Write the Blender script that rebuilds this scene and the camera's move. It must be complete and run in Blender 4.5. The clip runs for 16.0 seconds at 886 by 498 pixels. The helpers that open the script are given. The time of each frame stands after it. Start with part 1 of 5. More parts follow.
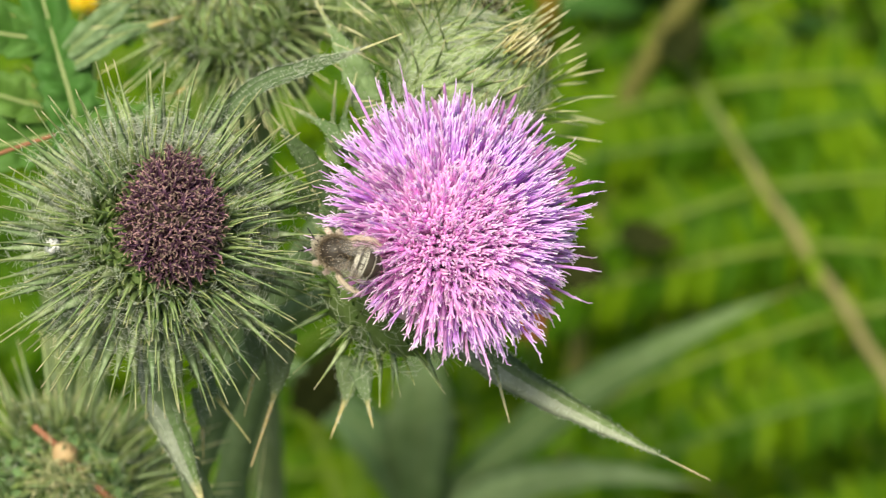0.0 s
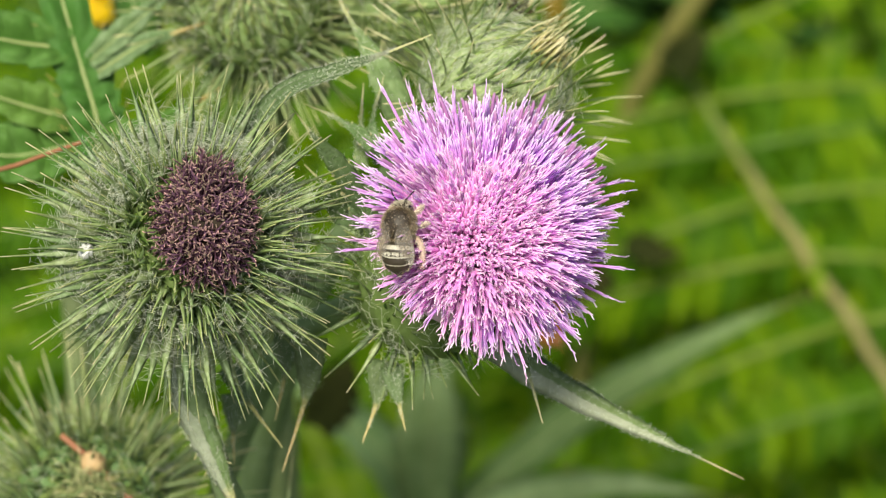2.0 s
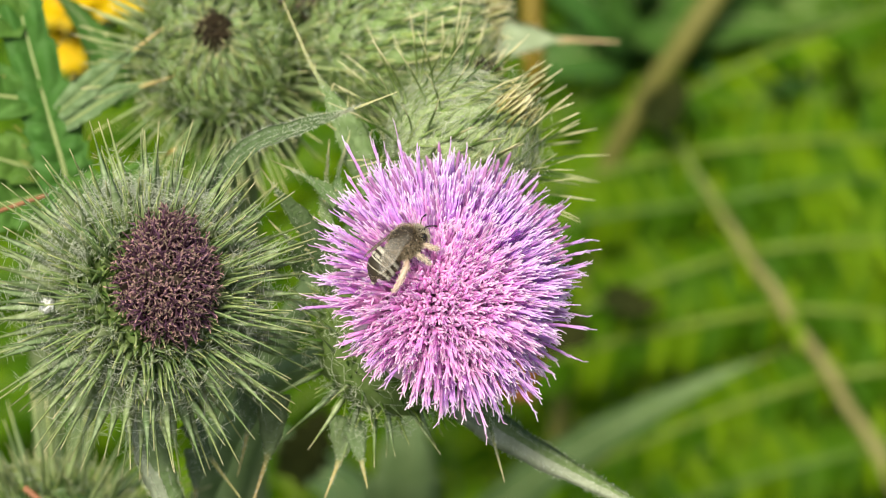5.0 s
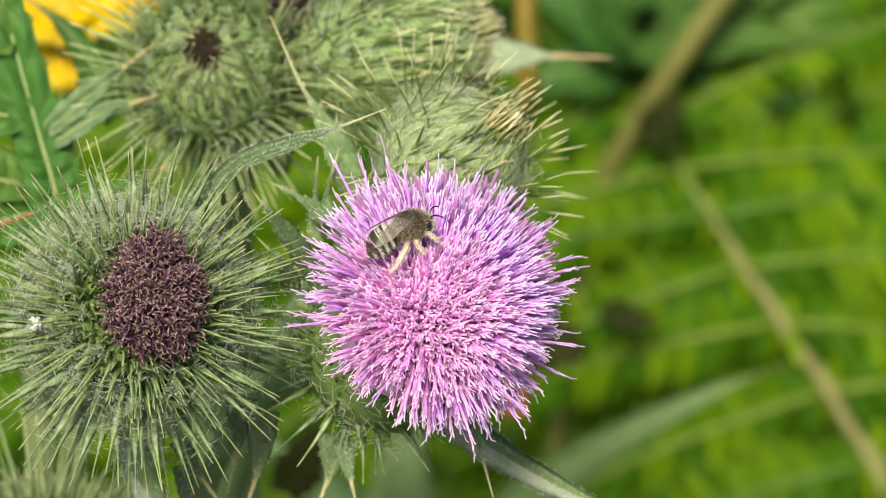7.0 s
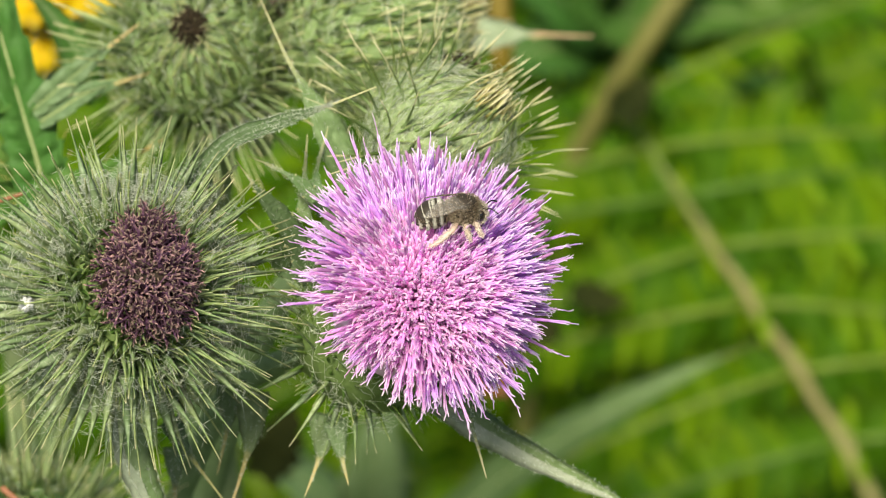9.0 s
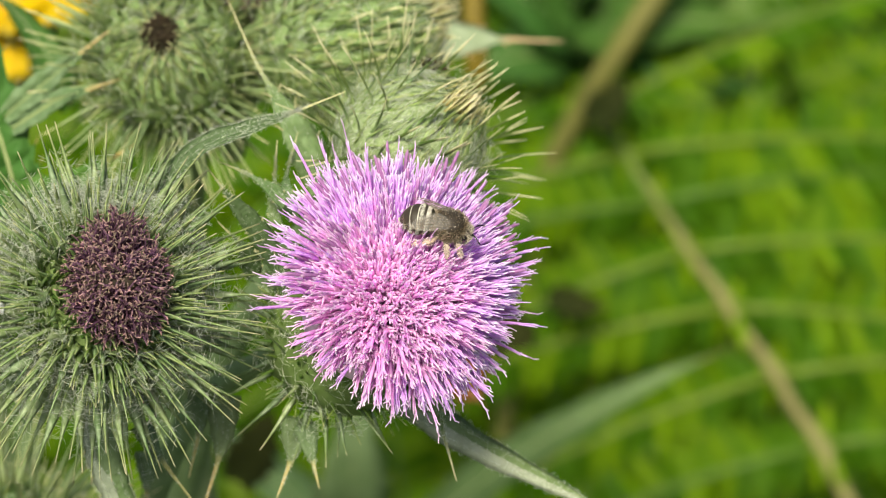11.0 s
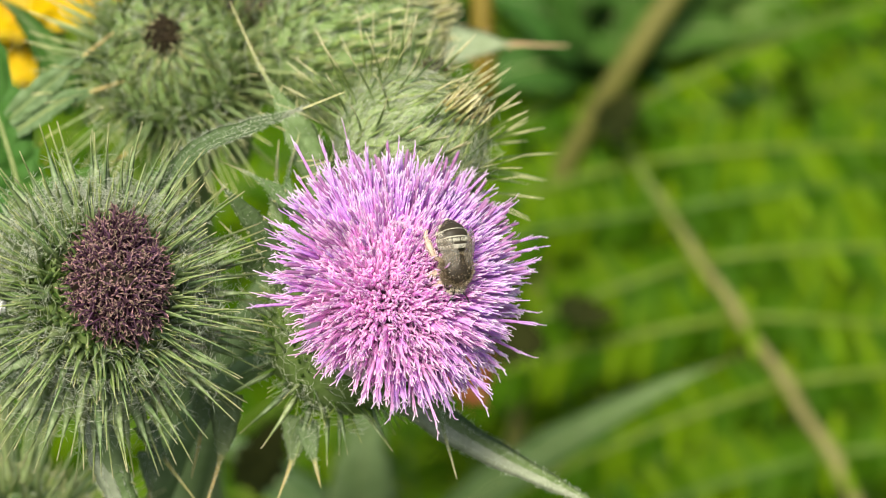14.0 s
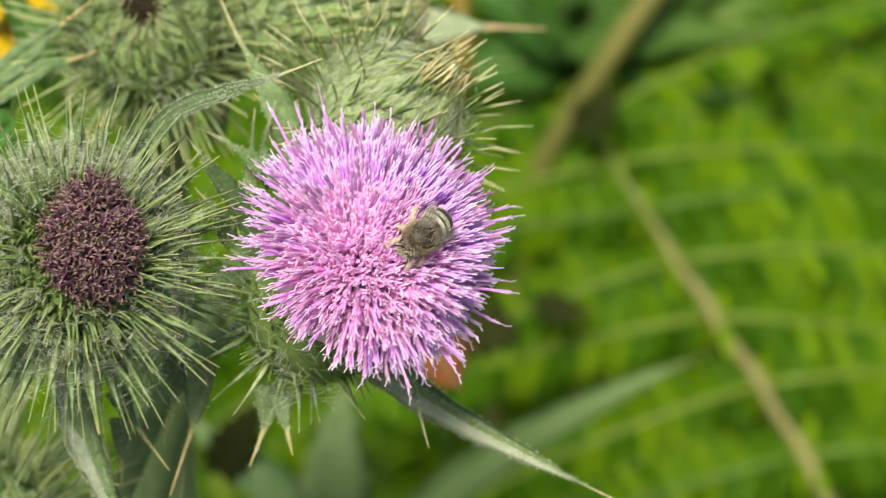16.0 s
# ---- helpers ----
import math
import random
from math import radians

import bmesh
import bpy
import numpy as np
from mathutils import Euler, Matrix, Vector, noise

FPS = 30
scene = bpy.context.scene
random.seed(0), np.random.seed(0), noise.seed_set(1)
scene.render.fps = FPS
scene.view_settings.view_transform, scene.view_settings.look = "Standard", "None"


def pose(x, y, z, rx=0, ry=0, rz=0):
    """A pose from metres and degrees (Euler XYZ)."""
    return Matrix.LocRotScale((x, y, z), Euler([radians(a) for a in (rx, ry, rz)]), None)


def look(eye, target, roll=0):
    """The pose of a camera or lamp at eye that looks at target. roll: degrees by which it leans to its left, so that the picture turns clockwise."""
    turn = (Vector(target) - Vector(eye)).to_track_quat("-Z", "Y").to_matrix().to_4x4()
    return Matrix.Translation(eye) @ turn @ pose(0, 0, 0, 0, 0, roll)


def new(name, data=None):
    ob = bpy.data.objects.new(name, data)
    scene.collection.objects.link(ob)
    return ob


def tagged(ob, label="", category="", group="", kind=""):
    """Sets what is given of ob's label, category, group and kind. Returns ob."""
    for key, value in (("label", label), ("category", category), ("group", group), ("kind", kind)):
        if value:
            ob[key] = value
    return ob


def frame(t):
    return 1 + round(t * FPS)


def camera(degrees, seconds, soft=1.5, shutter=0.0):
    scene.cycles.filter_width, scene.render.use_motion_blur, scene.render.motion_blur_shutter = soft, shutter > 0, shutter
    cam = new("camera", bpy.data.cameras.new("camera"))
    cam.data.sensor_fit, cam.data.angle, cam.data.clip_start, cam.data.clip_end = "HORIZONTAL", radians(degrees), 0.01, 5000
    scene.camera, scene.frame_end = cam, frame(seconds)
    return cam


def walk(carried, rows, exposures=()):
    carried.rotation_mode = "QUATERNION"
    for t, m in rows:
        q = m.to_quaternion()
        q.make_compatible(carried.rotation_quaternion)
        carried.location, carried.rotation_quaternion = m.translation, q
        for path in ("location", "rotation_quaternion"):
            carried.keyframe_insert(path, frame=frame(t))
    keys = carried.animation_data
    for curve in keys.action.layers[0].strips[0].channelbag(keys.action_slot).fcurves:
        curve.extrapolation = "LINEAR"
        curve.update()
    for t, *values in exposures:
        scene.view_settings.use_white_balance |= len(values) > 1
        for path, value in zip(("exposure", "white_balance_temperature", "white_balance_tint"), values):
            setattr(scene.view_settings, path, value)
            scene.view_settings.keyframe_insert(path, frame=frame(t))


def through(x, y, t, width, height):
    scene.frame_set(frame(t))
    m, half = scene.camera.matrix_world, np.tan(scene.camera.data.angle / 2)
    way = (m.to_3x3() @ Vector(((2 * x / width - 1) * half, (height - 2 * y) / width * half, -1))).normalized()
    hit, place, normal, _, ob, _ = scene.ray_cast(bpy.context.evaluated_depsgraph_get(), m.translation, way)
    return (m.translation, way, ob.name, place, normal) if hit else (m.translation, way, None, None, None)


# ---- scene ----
cam = camera(14.3, 16.0, soft=1.1, shutter=0.4)
PATH = [
    (0.0, pose(0.00557, -0.37881, 1.17584, 48.751, 0.126, 1.111)),
    (0.5, pose(-0.00420, -0.38047, 1.17441, 48.885, -0.107, 0.375)),
    (1.0, pose(0.00298, -0.37906, 1.17441, 48.713, 0.284, 1.150)),
    (1.5, pose(0.00396, -0.37768, 1.17617, 48.595, 0.291, 1.108)),
    (2.0, pose(-0.00394, -0.38160, 1.17195, 49.296, 0.349, 0.182)),
    (2.5, pose(0.00292, -0.37827, 1.17451, 49.131, 0.360, 0.892)),
    (3.0, pose(0.00286, -0.37925, 1.17346, 49.607, 0.382, 0.533)),
    (3.5, pose(-0.00270, -0.38058, 1.17305, 49.813, -0.024, 0.211)),
    (4.0, pose(0.00425, -0.37835, 1.17431, 49.609, 0.205, 0.755)),
    (6.3, pose(-0.00305, -0.38055, 1.17263, 50.383, -0.541, 0.171)),
    (6.5, pose(-0.00144, -0.38009, 1.17312, 50.347, -0.290, 0.242)),
    (7.0, pose(0.00435, -0.37870, 1.17397, 50.132, 0.057, 0.627)),
    (7.5, pose(-0.00082, -0.37900, 1.17379, 50.097, -0.285, 0.222)),
    (8.0, pose(-0.00009, -0.37962, 1.17194, 50.095, -0.039, 0.063)),
    (8.5, pose(0.00204, -0.37755, 1.17332, 49.799, -0.145, 0.221)),
    (9.0, pose(-0.00325, -0.37818, 1.17194, 49.914, -0.334, -0.332)),
    (9.2, pose(-0.00258, -0.37900, 1.17180, 49.993, -0.293, -0.333)),
    (11.5, pose(-0.00055, -0.38136, 1.17313, 50.086, -0.241, -0.762)),
    (12.0, pose(0.00049, -0.38284, 1.17179, 50.250, -0.064, -0.783)),
    (12.5, pose(0.00428, -0.38208, 1.17383, 50.070, -0.046, -0.390)),
    (13.0, pose(0.00272, -0.38601, 1.17087, 50.512, 0.351, -0.755)),
    (13.5, pose(0.00202, -0.38617, 1.17016, 50.575, 0.117, -0.544)),
    (14.0, pose(0.00318, -0.38449, 1.17183, 50.420, 0.013, -0.326)),
    (14.5, pose(-0.00261, -0.39140, 1.16559, 51.222, 0.272, -1.123)),
    (15.0, pose(-0.01113, -0.39780, 1.16056, 51.626, -0.191, -1.648)),
    (15.5, pose(-0.00908, -0.39912, 1.15832, 51.755, -0.104, -1.587)),
    (16.0, pose(0.00375, -0.39079, 1.16459, 50.974, -0.745, -0.165)),
]
walk(cam, PATH, exposures=[(0.0, 0.21, 7050, 3), (16.0, 0.21, 7050, 3)])
# a long close-up lens, sharp on the open flower head
cam.data.dof.use_dof = True
cam.data.dof.focus_distance = 0.497
cam.data.dof.aperture_fstop = 22.0

# ---- light: thin bright cloud, soft sun from above and behind the viewer ----
SUN_TO = Vector((-0.16, -0.47, 0.86)).normalized()
world = bpy.data.worlds.new("sky")
scene.world = world
world.use_nodes = True
wn, wl = world.node_tree.nodes, world.node_tree.links
wn.clear()
sky = wn.new("ShaderNodeTexSky")
sky.sky_type = "NISHITA"
sky.sun_disc = False
sky.sun_elevation = math.asin(SUN_TO.z)
sky.sun_rotation = math.atan2(SUN_TO.x, SUN_TO.y)
sky.dust_density = 3.0
bg = wn.new("ShaderNodeBackground")
bg.inputs["Strength"].default_value = 0.115
wo = wn.new("ShaderNodeOutputWorld")
wl.new(sky.outputs[0], bg.inputs["Color"])
wl.new(bg.outputs[0], wo.inputs["Surface"])
sun_data = bpy.data.lights.new("sun", "SUN")
sun_data.energy, sun_data.angle, sun_data.color = 5.0, radians(14), (1.0, 0.95, 0.86)
sun = new("sun", sun_data)
sun.matrix_world = look(SUN_TO * 5, (0, 0, 0))

# ---- the tilted plan: u to the right, v up the slope, w out towards the viewer, in millimetres ----
TILT = radians(40)
E_U = Vector((1, 0, 0))
E_V = Vector((0, math.sin(TILT), math.cos(TILT)))
E_W = Vector((0, -math.cos(TILT), math.sin(TILT)))
ORIGIN = Vector((0, 0, 0.85))
PLAN = Matrix.Translation(ORIGIN) @ Matrix((E_U, E_V, E_W)).transposed().to_4x4() @ Matrix.Scale(1, 4)


def at(u, v, w):
    return ORIGIN + (E_U * u + E_V * v + E_W * w) * 0.001


def way(u, v, w):
    return (E_U * u + E_V * v + E_W * w).normalized()


# ---- mesh helpers ----
class Build:
    """Gathers strands and sheets into one mesh, with a value 'along' from base to tip."""

    def __init__(self):
        self.v, self.f, self.a, self.m = [], [], [], []

    def tube(self, pts, radii, sides=5, along=None, flat=1.0, side=None, mat=0, close=True):
        n = len(pts)
        pts = [Vector(p) for p in pts]
        start = len(self.v)
        ref = Vector(side) if side is not None else Vector((0.31, 0.52, 0.79))
        for i, p in enumerate(pts):
            t = (pts[min(i + 1, n - 1)] - pts[max(i - 1, 0)])
            if t.length < 1e-9:
                t = Vector((0, 0, 1))
            t.normalize()
            y = t.cross(ref)
            if y.length < 1e-4:
                y = t.cross(Vector((1, 0, 0)))
            y.normalize()
            x = y.cross(t)
            r = radii[i]
            for k in range(sides):
                c = 2 * math.pi * k / sides
                self.v.append(p + x * (math.cos(c) * r * flat) + y * (math.sin(c) * r))
                self.a.append(along[i] if along else i / (n - 1))
        for i in range(n - 1):
            for k in range(sides):
                a, b = start + i * sides + k, start + i * sides + (k + 1) % sides
                self.f.append((a, b, b + sides, a + sides))
                self.m.append(mat)
        if close:
            self.f.append(tuple(start + k for k in reversed(range(sides))))
            self.f.append(tuple(start + (n - 1) * sides + k for k in range(sides)))
            self.m += [mat, mat]

    def ball(self, c, rx, ry, rz, seg=12, rings=8, along=0.0, turn=None, mat=0, rough=0.0):
        start = len(self.v)
        c = Vector(c)
        for i in range(rings + 1):
            ph = math.pi * i / rings
            for k in range(seg):
                th = 2 * math.pi * k / seg
                p = Vector((math.sin(ph) * math.cos(th), math.sin(ph) * math.sin(th), math.cos(ph)))
                if rough:
                    p *= 1 + rough * noise.noise(p * 2.3 + c * 50)
                p = Vector((p.x * rx, p.y * ry, p.z * rz))
                if turn is not None:
                    p = turn @ p
                self.v.append(c + p)
                self.a.append(along)
        for i in range(rings):
            for k in range(seg):
                a, b = start + i * seg + k, start + i * seg + (k + 1) % seg
                self.f.append((a, a + seg, b + seg, b))
                self.m.append(mat)

    def take(self, other, m):
        start = len(self.v)
        self.v += [m @ p for p in other.v]
        self.a += other.a
        self.f += [tuple(i + start for i in face) for face in other.f]
        self.m += other.m

    def mesh(self, name, mats, smooth=True):
        me = bpy.data.meshes.new(name)
        me.from_pydata([tuple(p) for p in self.v], [], self.f)
        for m in (mats if isinstance(mats, (list, tuple)) else [mats]):
            me.materials.append(m)
        att = me.attributes.new("along", "FLOAT", "POINT")
        att.data.foreach_set("value", np.array(self.a, dtype=np.float32))
        me.polygons.foreach_set("material_index", np.array(self.m, dtype=np.int32))
        me.polygons.foreach_set("use_smooth", np.full(len(self.f), smooth))
        me.update()
        return me


PLACE = {}


def thing(name, base, label, category, group="", kind=""):
    """An Empty at the thing's base."""
    ob = new(name)
    ob.empty_display_size = 0.02
    ob.matrix_basis = Matrix.Translation(base)
    PLACE[ob] = Matrix.Translation(base)
    return tagged(ob, label, category, group, kind)


def part(name, data, parent, m=None, label="", kind=""):
    """A mesh under a thing or a part; m is its place in the world."""
    m = m if m is not None else Matrix.Identity(4)
    ob = new(name, data)
    ob.parent = parent
    ob.matrix_basis = PLACE[parent].inverted() @ m
    PLACE[ob] = m
    return tagged(ob, label, kind=kind)


def single(name, data, m, label, category, group="", kind=""):
    ob = new(name, data)
    ob.matrix_basis = m
    PLACE[ob] = m
    return tagged(ob, label, category, group, kind)


def curve(pts, n):
    """n points along a smooth curve through pts."""
    pts = [Vector(p) for p in pts]
    tan = []
    for i, p in enumerate(pts):
        a, b = pts[max(i - 1, 0)], pts[min(i + 1, len(pts) - 1)]
        short = min([(q - p).length for q in (a, b) if q is not p] or [0])
        tan.append((b - a).normalized() * short)
    out = []
    for i in range(n):
        s = i / (n - 1) * (len(pts) - 1)
        k = min(int(s), len(pts) - 2)
        x = s - k
        b, c = pts[k], pts[k + 1]
        out.append(b * (1 + x * x * (2 * x - 3)) + tan[k] * (x * (1 - x) ** 2) + c * (x * x * (3 - 2 * x)) + tan[k + 1] * (x * x * (x - 1)))
    return out


def frame_of(origin, axis, ref):
    """A pose with z along axis and x towards ref as far as it can be."""
    z = Vector(axis).normalized()
    x = Vector(ref) - z * z.dot(Vector(ref))
    if x.length < 1e-5:
        x = z.orthogonal()
    x.normalize()
    y = z.cross(x)
    m = Matrix((x, y, z)).transposed().to_4x4()
    m.translation = origin
    return m


# ---- materials ----
def material(name):
    m = bpy.data.materials.new(name)
    m.use_nodes = True
    nt = m.node_tree
    return m, nt, nt.nodes, nt.links, nt.nodes["Principled BSDF"]


def ramp_node(nodes, stops):
    r = nodes.new("ShaderNodeValToRGB")
    e = r.color_ramp.elements
    while len(e) < len(stops):
        e.new(0.5)
    for el, (pos, col) in zip(e, stops):
        el.position, el.color = pos, (*col, 1)
    return r


def plant(name, stops, rough=0.55, vary=0.25, grain=900.0, through=0.3, spec=0.3, felt=None, bump=0.15, islands=False, hue=0.02, bald=None):
    """A living or dry plant surface: colour from base to tip, fine grain, felt, single pieces a little different, and some light through it."""
    m, nt, nodes, links, bsdf = material(name)
    att = nodes.new("ShaderNodeAttribute")
    att.attribute_name = "along"
    geo = nodes.new("ShaderNodeNewGeometry")
    tex = nodes.new("ShaderNodeTexCoord")
    n1 = nodes.new("ShaderNodeTexNoise")
    n1.inputs["Scale"].default_value, n1.inputs["Detail"].default_value = grain, 4
    links.new(tex.outputs["Object"], n1.inputs["Vector"])
    n2 = nodes.new("ShaderNodeTexNoise")
    n2.inputs["Scale"].default_value = grain * 0.6
    links.new(geo.outputs["Position"], n2.inputs["Vector"])
    jit = nodes.new("ShaderNodeMath")
    jit.operation = "MULTIPLY_ADD"
    links.new(n1.outputs["Fac"], jit.inputs[0])
    jit.inputs[1].default_value = 0.105
    sub = nodes.new("ShaderNodeMath")
    sub.operation = "SUBTRACT"
    links.new(att.outputs["Fac"], sub.inputs[0])
    sub.inputs[1].default_value = 0.06
    links.new(sub.outputs[0], jit.inputs[2])
    ramp = ramp_node(nodes, stops)
    links.new(jit.outputs[0], ramp.inputs["Fac"])
    col = ramp.outputs["Color"]
    if felt:
        mix = nodes.new("ShaderNodeMix")
        mix.data_type = "RGBA"
        fr = nodes.new("ShaderNodeMapRange")
        links.new(n2.outputs["Fac"], fr.inputs["Value"])
        fr.inputs["From Min"].default_value, fr.inputs["From Max"].default_value = 0.38, 0.68
        fr.inputs["To Min"].default_value, fr.inputs["To Max"].default_value = felt[1] * 0.35, felt[1]
        bare = nodes.new("ShaderNodeMapRange")
        links.new(att.outputs["Fac"], bare.inputs["Value"])
        bare.inputs["From Min"].default_value, bare.inputs["From Max"].default_value = bald or (0.5, 0.8)
        bare.inputs["To Min"].default_value, bare.inputs["To Max"].default_value = 1.0, 0.0 if bald else 1.0
        both = nodes.new("ShaderNodeMath")
        both.operation = "MULTIPLY"
        links.new(fr.outputs["Result"], both.inputs[0])
        links.new(bare.outputs["Result"], both.inputs[1])
        links.new(both.outputs[0], mix.inputs["Factor"])
        links.new(col, mix.inputs[6])
        mix.inputs[7].default_value = (*felt[0], 1)
        col = mix.outputs[2]
    hsv = nodes.new("ShaderNodeHueSaturation")
    rnd = nodes.new("ShaderNodeObjectInfo").outputs["Random"] if not islands else geo.outputs["Random Per Island"]
    mr = nodes.new("ShaderNodeMapRange")
    links.new(rnd, mr.inputs["Value"])
    mr.inputs["To Min"].default_value, mr.inputs["To Max"].default_value = 1 - vary, 1 + vary
    mul = nodes.new("ShaderNodeMath")
    mul.operation = "MULTIPLY"
    gr = nodes.new("ShaderNodeMapRange")
    links.new(n1.outputs["Fac"], gr.inputs["Value"])
    gr.inputs["To Min"].default_value, gr.inputs["To Max"].default_value = 0.7, 1.3
    links.new(mr.outputs["Result"], mul.inputs[0])
    links.new(gr.outputs["Result"], mul.inputs[1])
    links.new(mul.outputs[0], hsv.inputs["Value"])
    hr = nodes.new("ShaderNodeMapRange")
    links.new(rnd, hr.inputs["Value"])
    hr.inputs["To Min"].default_value, hr.inputs["To Max"].default_value = 0.5 + hue, 0.5 - hue
    links.new(hr.outputs["Result"], hsv.inputs["Hue"])
    links.new(col, hsv.inputs["Color"])
    links.new(hsv.outputs["Color"], bsdf.inputs["Base Color"])
    bsdf.inputs["Roughness"].default_value = rough
    bsdf.inputs["Specular IOR Level"].default_value = spec
    if bump:
        b = nodes.new("ShaderNodeBump")
        b.inputs["Strength"].default_value, b.inputs["Distance"].default_value = bump, 0.0004
        links.new(n1.outputs["Fac"], b.inputs["Height"])
        links.new(b.outputs["Normal"], bsdf.inputs["Normal"])
    if through:
        tr = nodes.new("ShaderNodeBsdfTranslucent")
        links.new(hsv.outputs["Color"], tr.inputs["Color"])
        ms = nodes.new("ShaderNodeMixShader")
        ms.inputs["Fac"].default_value = through
        links.new(bsdf.outputs[0], ms.inputs[1])
        links.new(tr.outputs[0], ms.inputs[2])
        links.new(ms.outputs[0], nodes["Material Output"].inputs["Surface"])
    return m


FLORET_STOPS = [(0.0, (0.98, 0.66, 0.88)), (0.45, (0.96, 0.49, 0.94)), (0.64, (0.91, 0.43, 0.96)), (0.80, (0.85, 0.42, 0.96)), (0.93, (0.87, 0.54, 0.98)), (0.99, (0.95, 0.82, 0.99))]
PINK_STOPS = [(0.0, (0.99, 0.66, 0.86)), (0.6, (0.99, 0.55, 0.93)), (0.84, (0.99, 0.52, 0.95)), (0.93, (0.99, 0.61, 0.97)), (0.99, (0.98, 0.84, 0.97))]
M_FLORET = plant("thistle_floret", FLORET_STOPS, 0.5, 0.12, 1500, 0.36, 0.15, hue=0.018, bump=0)
M_PINK = plant("pink_floret", PINK_STOPS, 0.5, 0.10, 1500, 0.36, 0.15, hue=0.012, bump=0)
M_PINKS = plant("pink_florets", PINK_STOPS, 0.5, 0.10, 1500, 0.36, 0.15, islands=True, hue=0.012, bump=0)
M_FLORETS = plant("thistle_florets", FLORET_STOPS, 0.5, 0.12, 1500, 0.36, 0.15, islands=True, hue=0.018, bump=0)
M_YOUNG = plant("young_floret", [(0.0, (0.99, 0.72, 0.92)), (0.5, (0.99, 0.64, 0.91)), (0.85, (0.99, 0.60, 0.92)), (1.0, (0.99, 0.70, 0.95))], 0.5, 0.1, 1500, 0.36, 0.15, islands=True, hue=0.015, bump=0)
M_STYLE = plant("anther_tube", [(0, (0.92, 0.55, 0.80)), (0.7, (0.50, 0.20, 0.50)), (0.92, (0.56, 0.26, 0.58)), (1, (0.85, 0.62, 0.80))], 0.5, 0.2, 1500, 0.35, 0.3, bump=0)
DRY_STOPS = [(0.0, (0.12, 0.07, 0.05)), (0.4, (0.055, 0.022, 0.036)), (0.75, (0.060, 0.024, 0.045)), (0.92, (0.10, 0.048, 0.075)), (1.0, (0.44, 0.30, 0.24))]
M_DRY = plant("withered_floret", DRY_STOPS, 0.75, 0.45, 1800, 0.1, 0.2, hue=0.05)
M_DRYS = plant("withered_florets", DRY_STOPS, 0.75, 0.45, 1800, 0.1, 0.2, islands=True, hue=0.05)
BRACT_STOPS = [(0.0, (0.095, 0.165, 0.033)), (0.35, (0.11, 0.19, 0.035)), (0.68, (0.14, 0.215, 0.055)), (0.84, (0.27, 0.32, 0.13)), (1.0, (0.62, 0.57, 0.35))]
M_BRACT = plant("spiny_bract", BRACT_STOPS, 0.55, 0.22, 1300, 0.18, 0.3, felt=((0.44, 0.52, 0.33), 0.70), bald=(0.55, 0.8), bump=0.5)
M_INNER = plant("inner_bract", [(0.0, (0.10, 0.18, 0.03)), (0.6, (0.17, 0.27, 0.06)), (0.85, (0.27, 0.34, 0.11)), (1.0, (0.46, 0.44, 0.20))], 0.5, 0.25, 900, 0.2, 0.3, felt=((0.40, 0.50, 0.30), 0.5))
M_NEEDLE = plant("needle_bract", [(0.0, (0.30, 0.40, 0.19)), (0.16, (0.26, 0.36, 0.14)), (0.30, (0.085, 0.14, 0.03)), (0.58, (0.10, 0.15, 0.035)), (0.70, (0.52, 0.52, 0.27)), (1.0, (0.72, 0.66, 0.42))], 0.45, 0.22, 700, 0.15, 0.4)
M_TIP = plant("yellow_bract", [(0.0, (0.05, 0.04, 0.02)), (0.22, (0.26, 0.22, 0.05)), (0.5, (0.60, 0.57, 0.24)), (1.0, (0.76, 0.71, 0.46))], 0.5, 0.2, 700, 0.15)
M_BODY = plant("involucre", [(0.0, (0.08, 0.14, 0.03)), (1.0, (0.10, 0.17, 0.04))], 0.7, 0.1, 1500, 0.0, felt=((0.16, 0.22, 0.09), 0.4))
M_BODY_PALE = plant("pale_involucre", [(0.0, (0.11, 0.19, 0.05)), (1.0, (0.15, 0.24, 0.07))], 0.8, 0.1, 1500, 0.0, felt=((0.26, 0.36, 0.16), 0.7), bump=0.8)
M_BODY_FELT = plant("felted_involucre", [(0.0, (0.14, 0.22, 0.07)), (1.0, (0.18, 0.27, 0.10))], 0.8, 0.1, 2600, 0.0, felt=((0.36, 0.45, 0.25), 0.7), bump=0.8)
M_WEB = plant("cobweb_hair", [(0.0, (0.66, 0.70, 0.57)), (1.0, (0.74, 0.77, 0.66))], 0.6, 0.2, 900, 0.4, 0.3, islands=True)
M_LEAF = plant("thistle_leaf", [(0.0, (0.075, 0.14, 0.035)), (0.8, (0.09, 0.16, 0.04)), (0.88, (0.45, 0.42, 0.20)), (1.0, (0.60, 0.50, 0.27))], 0.6, 0.12, 1800, 0.25, felt=((0.26, 0.35, 0.18), 0.5), bump=0.7, bald=(0.8, 0.9))
M_PALE_LEAF = plant("pale_leaf", [(0.0, (0.20, 0.28, 0.14)), (0.68, (0.24, 0.32, 0.17)), (0.76, (0.50, 0.38, 0.20)), (1.0, (0.62, 0.46, 0.26))], 0.6, 0.1, 500, 0.25, felt=((0.44, 0.50, 0.36), 0.6), bump=0.4, bald=(0.66, 0.76))
